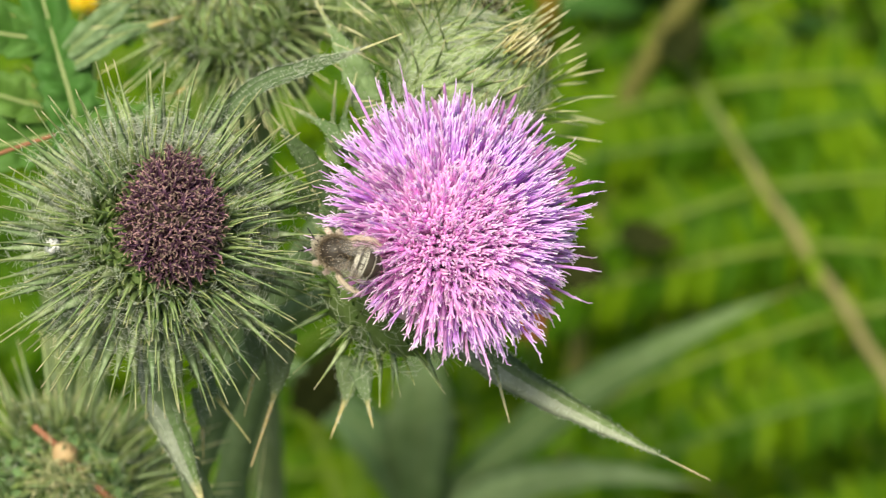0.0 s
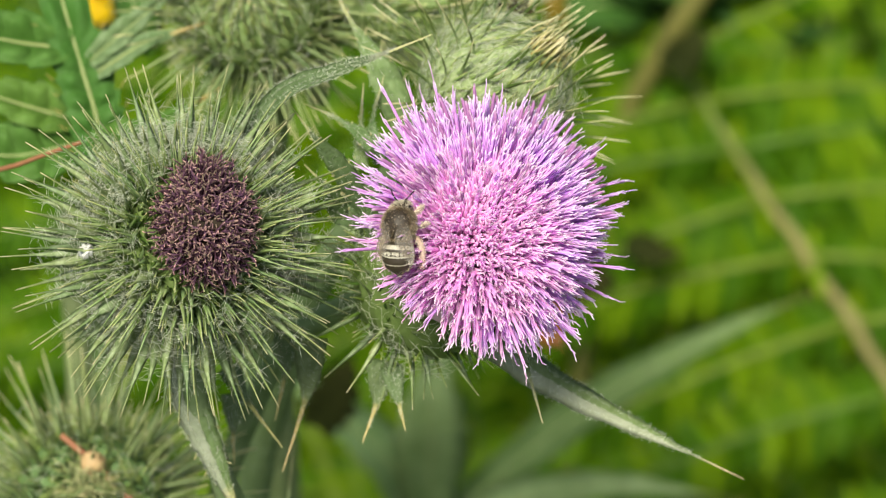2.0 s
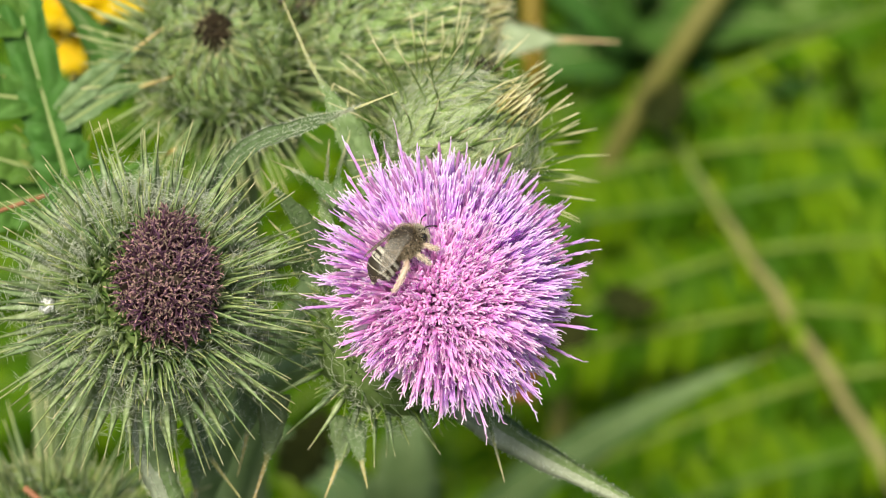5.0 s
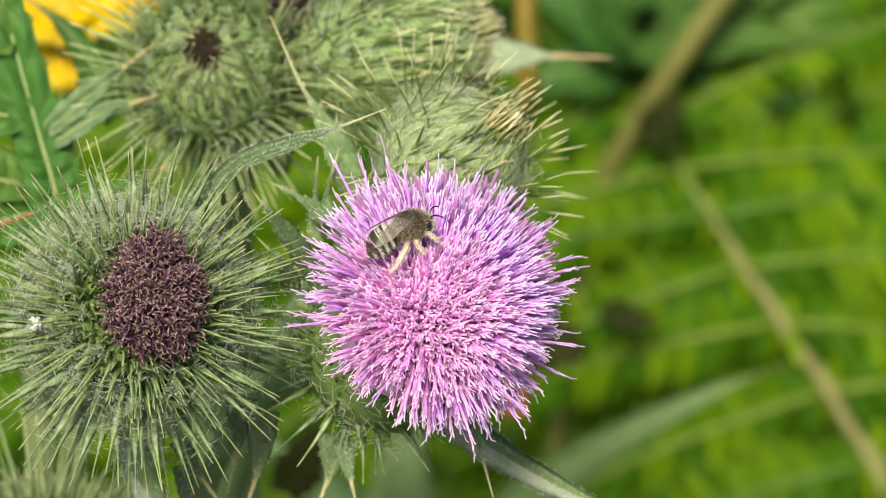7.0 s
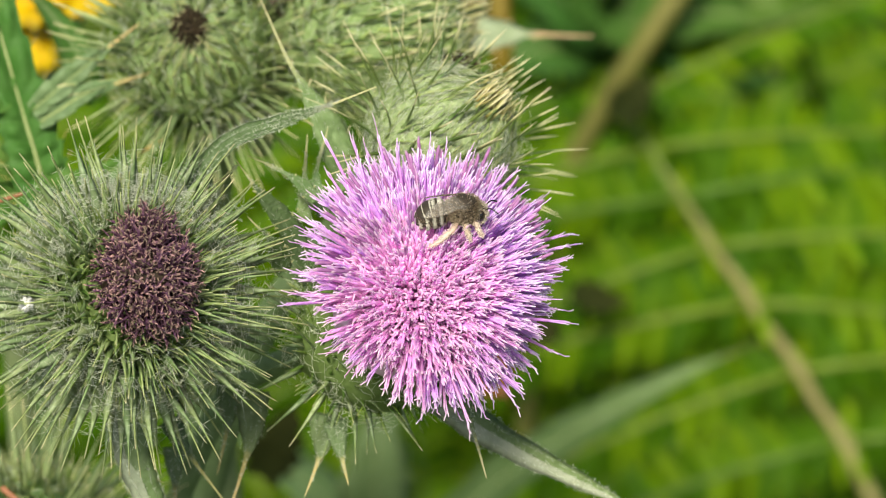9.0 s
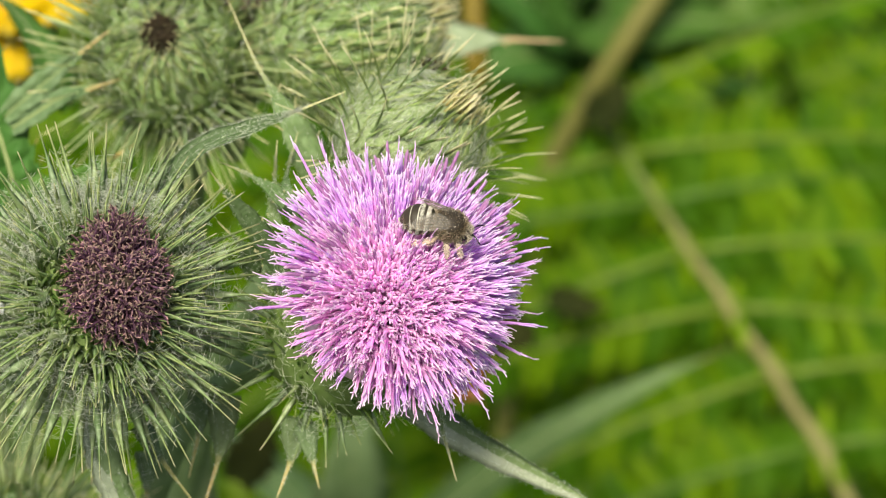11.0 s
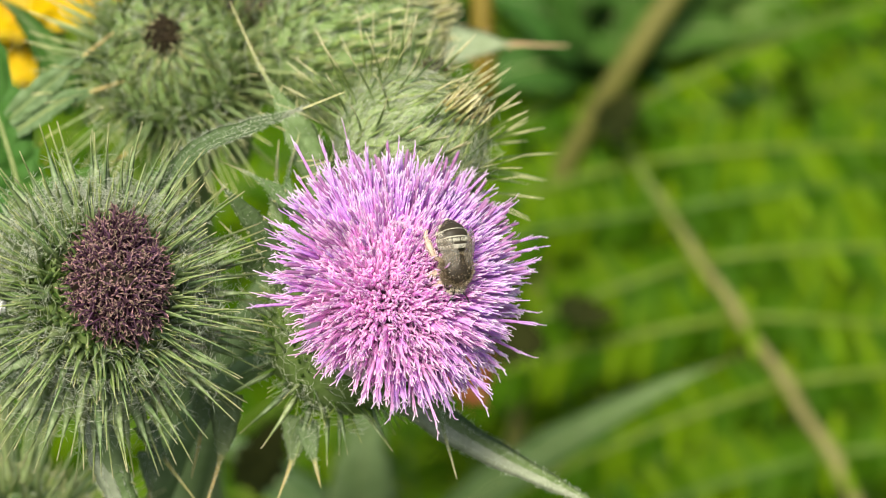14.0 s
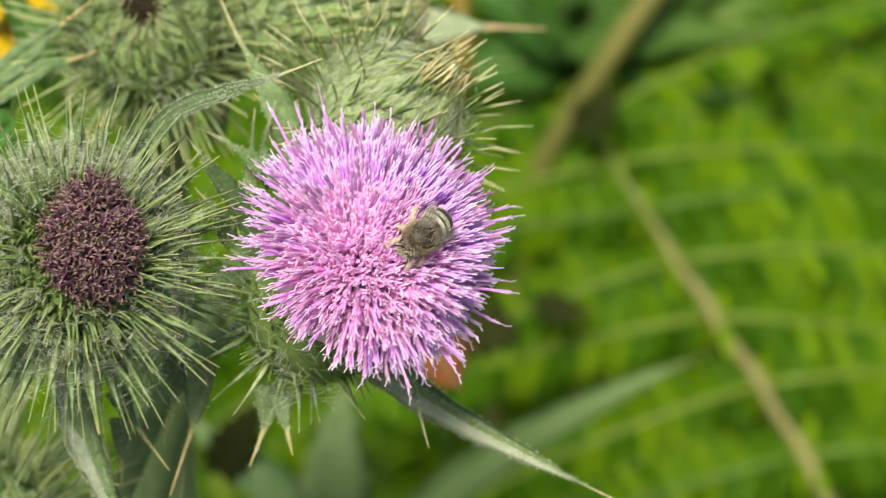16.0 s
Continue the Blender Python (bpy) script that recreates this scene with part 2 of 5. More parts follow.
M_DULL = plant("dull_hairy_leaf", [(0.0, (0.060, 0.105, 0.025)), (0.70, (0.075, 0.12, 0.030)), (0.78, (0.52, 0.49, 0.25)), (1.0, (0.66, 0.58, 0.34))], 0.65, 0.12, 1800, 0.2, felt=((0.19, 0.25, 0.13), 0.55), bump=0.9, bald=(0.68, 0.78))
M_LOBE = plant("grey_lobe", [(0.0, (0.09, 0.17, 0.05)), (0.62, (0.12, 0.20, 0.07)), (0.72, (0.48, 0.38, 0.16)), (1.0, (0.60, 0.46, 0.24))], 0.6, 0.12, 500, 0.25, felt=((0.28, 0.38, 0.21), 0.65), bump=0.6, bald=(0.6, 0.72))
M_GREEN_LEAF = plant("green_leaf", [(0.0, (0.050, 0.13, 0.015)), (0.78, (0.075, 0.18, 0.025)), (0.86, (0.45, 0.36, 0.12)), (1.0, (0.55, 0.40, 0.18))], 0.55, 0.15, 400, 0.3, 0.15, felt=((0.16, 0.29, 0.08), 0.5), bump=1.0, bald=(0.7, 0.85))
M_UPRIGHT = plant("upright_leaf", [(0.0, (0.10, 0.18, 0.045)), (0.55, (0.13, 0.21, 0.06)), (0.70, (0.40, 0.42, 0.20)), (1.0, (0.62, 0.56, 0.32))], 0.6, 0.12, 1500, 0.25, felt=((0.30, 0.40, 0.20), 0.6), bump=0.6, bald=(0.55, 0.7))
M_PENDANT = plant("pendant_leaf", [(0.0, (0.09, 0.15, 0.05)), (0.52, (0.12, 0.18, 0.07)), (0.62, (0.48, 0.42, 0.16)), (1.0, (0.60, 0.50, 0.24))], 0.6, 0.12, 1500, 0.2, felt=((0.20, 0.26, 0.14), 0.5), bump=0.5, bald=(0.5, 0.62))
M_RIB = plant("leaf_rib", [(0.0, (0.26, 0.32, 0.13)), (1.0, (0.34, 0.40, 0.18))], 0.6, 0.1, 500, 0.1)
M_STEM = plant("thistle_stem", [(0.0, (0.08, 0.13, 0.04)), (1.0, (0.13, 0.19, 0.07))], 0.65, 0.1, 500, 0.05, felt=((0.20, 0.26, 0.14), 0.6), bump=0.5)
M_FERN = plant("fern_leaf", [(0.0, (0.080, 0.176, 0.003)), (1.0, (0.104, 0.210, 0.004))], 0.6, 0.38, 120, 0.4, 0.12, islands=True)
M_FERN_RIB = plant("fern_rib", [(0.0, (0.105, 0.175, 0.018)), (1.0, (0.10, 0.17, 0.016))], 0.5, 0.15, 200, 0.1)
M_RACHIS = plant("fern_stalk", [(0.0, (0.22, 0.195, 0.075)), (0.55, (0.20, 0.18, 0.065)), (0.72, (0.11, 0.16, 0.02)), (1.0, (0.08, 0.15, 0.02))], 0.55, 0.15, 200, 0.0)
M_BROWN = plant("dry_stalk", [(0.0, (0.10, 0.105, 0.025)), (1.0, (0.16, 0.135, 0.03))], 0.6, 0.2, 200, 0.0)
M_GOLD = plant("golden_stalk", [(0.0, (0.12, 0.095, 0.008)), (1.0, (0.15, 0.115, 0.01))], 0.6, 0.1, 200, 0.0)
M_GREY = plant("grey_green_leaf", [(0.0, (0.085, 0.165, 0.045)), (0.85, (0.11, 0.19, 0.06)), (0.92, (0.22, 0.17, 0.07)), (1.0, (0.30, 0.20, 0.09))], 0.6, 0.12, 300, 0.25, felt=((0.22, 0.33, 0.15), 0.75), bump=0.5, bald=(0.8, 0.92))
M_GREY_DARK = plant("dull_grey_leaf", [(0.0, (0.070, 0.14, 0.035)), (0.85, (0.09, 0.16, 0.045)), (0.92, (0.24, 0.17, 0.07)), (1.0, (0.34, 0.22, 0.10))], 0.65, 0.12, 300, 0.25, 0.2, felt=((0.12, 0.20, 0.075), 0.6), bump=0.6, bald=(0.8, 0.92))
M_SOFT = plant("soft_bract", [(0.0, (0.16, 0.24, 0.07)), (0.5, (0.20, 0.29, 0.09)), (0.75, (0.30, 0.38, 0.14)), (0.88, (0.55, 0.54, 0.28)), (1.0, (0.66, 0.60, 0.36))], 0.5, 0.25, 700, 0.2, 0.3, felt=((0.42, 0.50, 0.30), 0.5), bald=(0.6, 0.85))
M_SOFTS = plant("fine_soft_bract", [(0.0, (0.25, 0.36, 0.10)), (0.5, (0.33, 0.44, 0.15)), (0.8, (0.48, 0.53, 0.25)), (1.0, (0.66, 0.63, 0.36))], 0.55, 0.25, 900, 0.2, 0.25, islands=True)
M_HOOK = plant("fine_green_bract", [(0.0, (0.09, 0.17, 0.03)), (0.5, (0.15, 0.25, 0.05)), (0.8, (0.24, 0.33, 0.10)), (1.0, (0.48, 0.48, 0.24))], 0.5, 0.25, 900, 0.2, 0.25, islands=True)
M_DARKTIP = plant("dark_floret_tip", [(0.0, (0.022, 0.014, 0.007)), (0.8, (0.026, 0.017, 0.009)), (1.0, (0.05, 0.036, 0.014))], 0.7, 0.3, 1500, 0.0)
M_BROAD = plant("broad_leaf", [(0.0, (0.036, 0.092, 0.011)), (1.0, (0.050, 0.115, 0.015))], 0.6, 0.2, 120, 0.2, 0.12, felt=((0.065, 0.14, 0.028), 0.7), bump=0.4)
M_FELT = plant("white_felt", [(0.0, (0.20, 0.25, 0.15)), (0.82, (0.22, 0.26, 0.17)), (0.88, (0.48, 0.44, 0.24)), (1.0, (0.60, 0.52, 0.30))], 0.8, 0.1, 900, 0.1, felt=((0.36, 0.39, 0.30), 0.6), bump=0.6, bald=(0.7, 0.85))
M_RED = plant("red_stalk", [(0.0, (0.16, 0.06, 0.03)), (1.0, (0.26, 0.12, 0.06))], 0.55, 0.15, 600, 0.0)
M_TAN = plant("tan_seed", [(0.0, (0.48, 0.30, 0.17)), (1.0, (0.55, 0.36, 0.22))], 0.6, 0.1, 500, 0.0)
M_DEAD = plant("dead_leaf", [(0.0, (0.34, 0.12, 0.03)), (1.0, (0.42, 0.17, 0.05))], 0.6, 0.2, 200, 0.2)
# near-black colour that stands for deep shade between the plants
M_SHADE_GAP = plant("shade_gap_leaf", [(0.0, (0.022, 0.028, 0.007)), (1.0, (0.032, 0.034, 0.009))], 0.95, 0.2, 200, 0.0, 0.05)
M_YELLOW = plant("yellow_ray", [(0.0, (0.66, 0.45, 0.003)), (1.0, (0.70, 0.50, 0.003))], 0.5, 0.08, 400, 0.4, hue=0.0)
M_YDISC = plant("yellow_disc", [(0.0, (0.75, 0.42, 0.01)), (1.0, (0.80, 0.46, 0.02))], 0.7, 0.1, 900, 0.0)
M_UNDER = plant("undergrowth", [(0.0, (0.022, 0.065, 0.010)), (1.0, (0.040, 0.105, 0.018))], 0.55, 0.4, 60, 0.3, islands=True)
M_WHITE = plant("white_fluff", [(0.0, (0.75, 0.75, 0.72)), (1.0, (0.8, 0.8, 0.78))], 0.7, 0.05, 900, 0.1)
M_SOIL = plant("soil", [(0.0, (0.05, 0.04, 0.02)), (1.0, (0.06, 0.05, 0.025))], 0.9, 0.0, 40, 0.0, 0.1, felt=((0.05, 0.09, 0.02), 0.9))

# ---- ground ----
gb = Build()
G = 60
for j in range(G + 1):
    for i in range(G + 1):
        sx, sy = (i / G - 0.5) * 2, (j / G - 0.5) * 2
        x, y = math.copysign(abs(sx) ** 3, sx) * 200, math.copysign(abs(sy) ** 3, sy) * 200
        gb.v.append(Vector((x, y + 0.3, 0.03 * noise.noise(Vector((x * 2, y * 2, 0))) - 0.02)))
        gb.a.append(0.5)
for j in range(G):
    for i in range(G):
        a = j * (G + 1) + i
        gb.f.append((a, a + 1, a + G + 2, a + G + 1))
        gb.m.append(0)
single("ground", gb.mesh("ground", M_SOIL), Matrix.Identity(4), "dark mossy soil under the plants", "ground", kind="structure")


# ---- thistle parts ----
def bract_mesh(name, length, width, bend, mat, back=0.0):
    """A keeled, pointed bract with its spine; z runs along it, x is the outer side."""
    b = Build()
    n = 8
    pts, radii = [], []
    for i in range(n):
        s = i / (n - 1)
        pts.append(Vector((bend * length * s * s - back * length * max(0, s - 0.6) ** 2, 0, length * s)))
        radii.append(width * (0.7 + 0.3 * math.sin(min(s * 6, 1.57))) * max(1 - s, 0.0) ** 1.3 * 0.5 + 0.00006)
    b.tube(pts, radii, 4, flat=0.42, side=(1, 0, 0))
    return b.mesh(name, mat)


def blade_bract(name, length, width, bend, mat):
    """A flat lance-shaped bract with a keel and frizzy edges that runs out into a stiff spine."""
    b = Build()
    pts, radii, al = [], [], (0.0, 0.10, 0.20, 0.32, 0.44, 0.54, 0.62, 0.72, 0.86, 1.0)
    for s in al:
        pts.append(Vector((bend * length * s * s - 0.06 * length * max(0, s - 0.5), 0, length * s)))
        blade = width * 0.5 * max(0.0, 1 - s / 0.76)
        radii.append(max(blade, 0.00044 * (1 - s) + 0.00005))
    b.tube(pts, radii, 4, flat=0.22, along=list(al), side=(1, 0, 0))
    rng = random.Random(int(length * 1e6 + bend * 1e3))
    for _ in range(26):
        k = rng.randint(1, 6)
        q = pts[k].lerp(pts[k + 1], rng.random())
        sgn = rng.choice((-1, 1))
        q = q + Vector((rng.uniform(-0.0001, 0.0002), sgn * radii[k] * rng.uniform(0.3, 0.9), 0))
        d = Vector((rng.gauss(0, 0.5), sgn * rng.uniform(0.3, 1), rng.gauss(0.2, 0.7))).normalized()
        e = Vector((rng.gauss(0, 1), rng.gauss(0, 1), rng.gauss(0, 1))) * 0.0004
        ln = rng.uniform(0.0006, 0.0017)
        b.tube([q, q + d * ln * 0.55 + e * 0.5, q + d * ln + e], [0.000026, 0.000024, 0.000010], 3, along=[0.3, 0.3, 0.3], mat=1, close=False)
    return b.mesh(name, [mat, M_WEB])


def needle_bract(name, length, width, lift, mat):
    """A small scale at the foot of a long straight needle that lifts off the cup."""
    b = Build()
    pts, radii, al = [], [], (0.0, 0.08, 0.16, 0.24, 0.34, 0.50, 0.66, 0.82, 1.0)
    for s in al:
        pts.append(Vector((lift * length * s ** 1.5, 0, length * s)))
        blade = width * 0.5 * max(0.0, 1 - (s / 0.34) ** 1.4)
        radii.append(max(blade, 0.00035 * (1 - s) ** 0.8 + 0.00005))
    b.tube(pts, radii, 5, flat=0.45, along=list(al), side=(1, 0, 0))
    return b.mesh(name, mat)


def needle_set(mat, width, lifts, lengths=(0.0085, 0.0105, 0.0125, 0.0140)):
    return [[needle_bract("bract", ln, width * random.uniform(0.85, 1.15), lf, mat) for lf in lifts] for ln in lengths]


def bract_set(mat, width=0.0021, bends=(0.03, 0.10, 0.18, 0.26), tag="bract"):
    return [[bract_mesh(tag, ln, width * (0.85 + 0.3 * random.random()), bd, mat, random.uniform(0.0, 0.25)) for bd in bends] for ln in (0.007, 0.010, 0.013, 0.016)]


BRACTS = [[blade_bract("bract", ln, 0.0027 * (0.85 + 0.35 * random.random()), bd, M_BRACT) for bd in (0.03, 0.10, 0.16, 0.24)] for ln in (0.007, 0.0095, 0.012, 0.0145)]
SOFT = bract_set(M_SOFT, 0.0012, (0.05, 0.12, 0.20, 0.28))
SLIM = bract_set(M_BRACT, 0.0011)
INNER = [[bract_mesh("bract", ln, 0.0011 * random.uniform(0.85, 1.15), bd, M_INNER, random.uniform(0.0, 0.25)) for bd in (0.1, 0.2, 0.35, 0.5)] for ln in (0.004, 0.0055, 0.007, 0.0085)]
NEEDLES = needle_set(M_NEEDLE, 0.0010, (0.10, 0.20, 0.30, 0.40))
LONG_NEEDLES = needle_set(M_SOFT, 0.0007, (0.0, 0.06, 0.12, 0.2), (0.006, 0.0085, 0.011, 0.0135))
SHORT_NEEDLES = needle_set(M_NEEDLE, 0.0007, (0.02, 0.06, 0.1, 0.16), (0.005, 0.0065, 0.008, 0.0095))
TIPS = [[bract_mesh("bract", ln, 0.0007 * random.uniform(0.85, 1.15), bd, M_TIP) for bd in (-0.1, 0.0, 0.06, 0.12)] for ln in (0.0042, 0.0050, 0.0058, 0.0066)]


def involucre(parent, centre, axis, radius, tall, mat, label=""):
    """The rounded cup of a head; its place has z along the head's axis."""
    m = frame_of(centre, axis, E_V)
    b = Build()
    rings, seg = 18, 28
    for i in range(rings + 1):
        ph = math.pi * (0.10 + 0.90 * i / rings)
        for k in range(seg):
            th = 2 * math.pi * (k + 0.5 * (i % 2)) / seg
            r = radius * (1 + 0.05 * math.cos(k * math.pi) * (i % 2))
            b.v.append(Vector((math.sin(ph) * math.cos(th) * r, math.sin(ph) * math.sin(th) * r, math.cos(ph) * r * tall)))
            b.a.append(i / rings)
    for i in range(rings):
        for k in range(seg):
            a, c = i * seg + k, i * seg + (k + 1) % seg
            b.f.append((a, a + seg, c + seg, c))
            b.m.append(0)
    b.f.append(tuple(range(seg)))
    b.m.append(0)
    return part("involucre", b.mesh("involucre", mat), parent, m, label)


def spines(inv, radius, tall, count, th0, th1, sets, lean0, lean1, size0=1, size1=3, seed=1, name="bract", spread=0.12):
    """Bracts in spiral rows over the cup, from polar angle th0 near the mouth to th1 at the back. lean: 0 lies on the cup, 1 stands straight out."""
    rng = random.Random(seed)
    for i in range(count):
        s = (i + 0.5) / count
        th = radians(th0 + (th1 - th0) * s ** 0.85) + rng.gauss(0, 0.03)
        az = i * 2.39996 + rng.gauss(0, 0.08)
        out = Vector((math.cos(az), math.sin(az), 0))
        n = (out * math.sin(th) + Vector((0, 0, 1)) * math.cos(th) / tall).normalized()
        base = out * math.sin(th) * radius + Vector((0, 0, 1)) * math.cos(th) * radius * tall
        fwd = (out * math.cos(th) - Vector((0, 0, 1)) * math.sin(th)) * -1
        lean = lean0 + (lean1 - lean0) * s + rng.gauss(0, spread)
        z = (fwd * (1 - lean) + n * max(lean, 0.12)).normalized()
        z = (z + fwd.cross(n) * rng.gauss(0, spread)).normalized()
        row = sets[max(0, min(3, round(size0 + (size1 - size0) * min(1, s * 1.8) + rng.gauss(0, 0.45))))]
        m = frame_of(base - n * 0.0004, z, n - fwd * 0.3)
        ob = new(name, rng.choice(row))
        ob.parent = inv
        ob.matrix_basis = m


def fuzz(inv, radius, tall, count, th0, th1, length, lean0, lean1, mat, seed=1, thick=0.00016, droop=0.0, name="bract_fuzz", label="fine short green bracts"):
    """Many fine bracts between the large ones, as one soft mass."""
    rng = random.Random(seed)
    b = Build()
    for i in range(count):
        s = (i + 0.5) / count
        th, az = radians(th0 + (th1 - th0) * s ** 0.85) + rng.gauss(0, 0.05), i * 2.39996 + rng.gauss(0, 0.2)
        out = Vector((math.cos(az), math.sin(az), 0))
        up = Vector((0, 0, 1))
        n = (out * math.sin(th) + up * math.cos(th) / tall).normalized()
        p = out * math.sin(th) * radius + up * math.cos(th) * radius * tall
        fwd = up * math.sin(th) - out * math.cos(th)
        lean = lean0 + (lean1 - lean0) * s + rng.gauss(0, 0.12)
        d = (fwd * (1 - lean) + n * max(lean, 0.15) + fwd.cross(n) * rng.gauss(0, 0.18)).normalized()
        ln = length * rng.uniform(0.6, 1.25)
        bend = (n - fwd * 0.4) * ln * (droop + rng.gauss(0, 0.06))
        ss = (0.0, 0.25, 0.5, 0.75, 1.0)
        b.tube([p + d * ln * q + bend * q * q for q in ss], [thick * 2.0, thick * 1.7, thick * 1.1, thick * 0.7, thick * 0.25], 4, along=list(ss), flat=0.5, side=n, close=False)
    ob = new(name, b.mesh(name, mat))
    ob.parent = inv
    tagged(ob, label, kind="stuff")


def cobweb(inv, radius, tall, count, th0, th1, seed=3, reach=(1.02, 1.45), length=0.006, thick=0.00004, upper=0.0, lie="free"):
    """White cobweb threads: slung freely, from bract to bract around the cup, or combed along it."""
    rng = random.Random(seed)
    b = Build()
    for _ in range(count):
        th, az = radians(rng.uniform(th0, th1)), rng.uniform(0, 2 * math.pi)
        if rng.random() < upper:
            az = rng.gauss(0.15, 0.75)
        n = Vector((math.sin(th) * math.cos(az), math.sin(th) * math.sin(az), math.cos(th)))
        p = Vector((n.x, n.y, n.z * tall)) * radius * rng.uniform(*reach)
        d = Vector((rng.gauss(0, 1), rng.gauss(0, 1), rng.gauss(0, 1)))
        d = (d - n * d.dot(n) * 0.6).normalized()
        bow = Vector((rng.gauss(0, 1), rng.gauss(0, 1), rng.gauss(0, 1))) * 0.5
        if lie != "free":
            ring = Vector((-math.sin(az), math.cos(az), 0))
            along = ring if lie == "round" else ring.cross(n)
            d = (d * 0.45 + along * rng.choice((-1, 1))).normalized()
            bow = bow * 0.45
        ln = length * rng.uniform(0.4, 1.3)
        curl, ph = d.cross(bow + n) * (0.16 if lie == "free" else 0.07), rng.uniform(0, 6.28)
        pts = [p + d * ln * (k / 6 - 0.5) + bow * ln * (k / 6) * (1 - k / 6) + curl * ln * math.sin(ph + k * 1.5) for k in range(7)]
        b.tube(pts, [thick * 0.6] + [thick] * 5 + [thick * 0.5], 3, close=False)
    ob = new("cobweb_hairs", b.mesh("cobweb_hairs", M_WEB))
    ob.parent = inv
    tagged(ob, "white cobweb threads", kind="stuff")


def floret(length, bend, style, seed, spread=1.0, fat=1.0):
    """A thin tube that ends in narrow pale wavy lobes, with a thread or an anther tube standing out of some."""
    rng = random.Random(seed)
    b = Build()
    wave, turn = rng.gauss(0, 0.030) * spread, rng.uniform(0, 6.28)

    def on(s, off=Vector((0, 0, 0))):
        return Vector((bend * length * s ** 2.4, wave * length * math.sin(s * 3.0 + turn) * s * s, length * (s - 0.18 * bend * s * s))) + off

    ss = [0.0, 0.30, 0.55, 0.70, 0.79, 0.85, 0.90]
    c = rng.uniform(0, 6.28)
    b.tube([on(s) for s in ss], [r * fat for r in (0.00026, 0.00032, 0.00037, 0.00040, 0.00038, 0.00028, 0.00012)], 5, along=ss, side=(1, 0, 0))
    for k in range(3):
        c += rng.uniform(1.6, 2.6)
        o = Vector((math.cos(c), math.sin(c), 0))
        sp = rng.uniform(0.00002, 0.00042) * spread
        up = rng.uniform(0.94, 1.01)
        kink = Vector((rng.gauss(0, 1), rng.gauss(0, 1), 0)) * 0.00012 * spread
        b.tube([on(0.84, o * 0.00016), on(0.84 + (up - 0.84) * 0.45, o * (0.00018 + sp * 0.15)), on(0.84 + (up - 0.84) * 0.78, o * (0.00016 + sp * 0.5) + kink), on(up, o * (0.00016 + sp))], [0.00016 * fat, 0.00017 * fat, 0.00016 * fat, 0.00008], 4, along=[0.84, 0.91, 0.97, 1.0], close=False)
    if style == 1:
        top = rng.uniform(1.04, 1.10)
        o = Vector((rng.gauss(0, 1), rng.gauss(0, 1), 0)) * 0.0003 * spread
        b.tube([on(0.84), on(0.93, o * 0.2), on(top - 0.04, o * 0.6), on(top, o * 1.4)], [0.00011, 0.00010, 0.00010, 0.00007], 3, along=[0.80, 0.88, 0.95, 1.0], close=False)
    elif style:
        b.tube([on(0.80), on(0.90), on(1.05), on(1.08, Vector((0.0002, 0, 0)))], [0.00022, 0.00027, 0.00027, 0.00016], 6, along=[0.6, 0.72, 0.90, 1.0], mat=1)
    return b


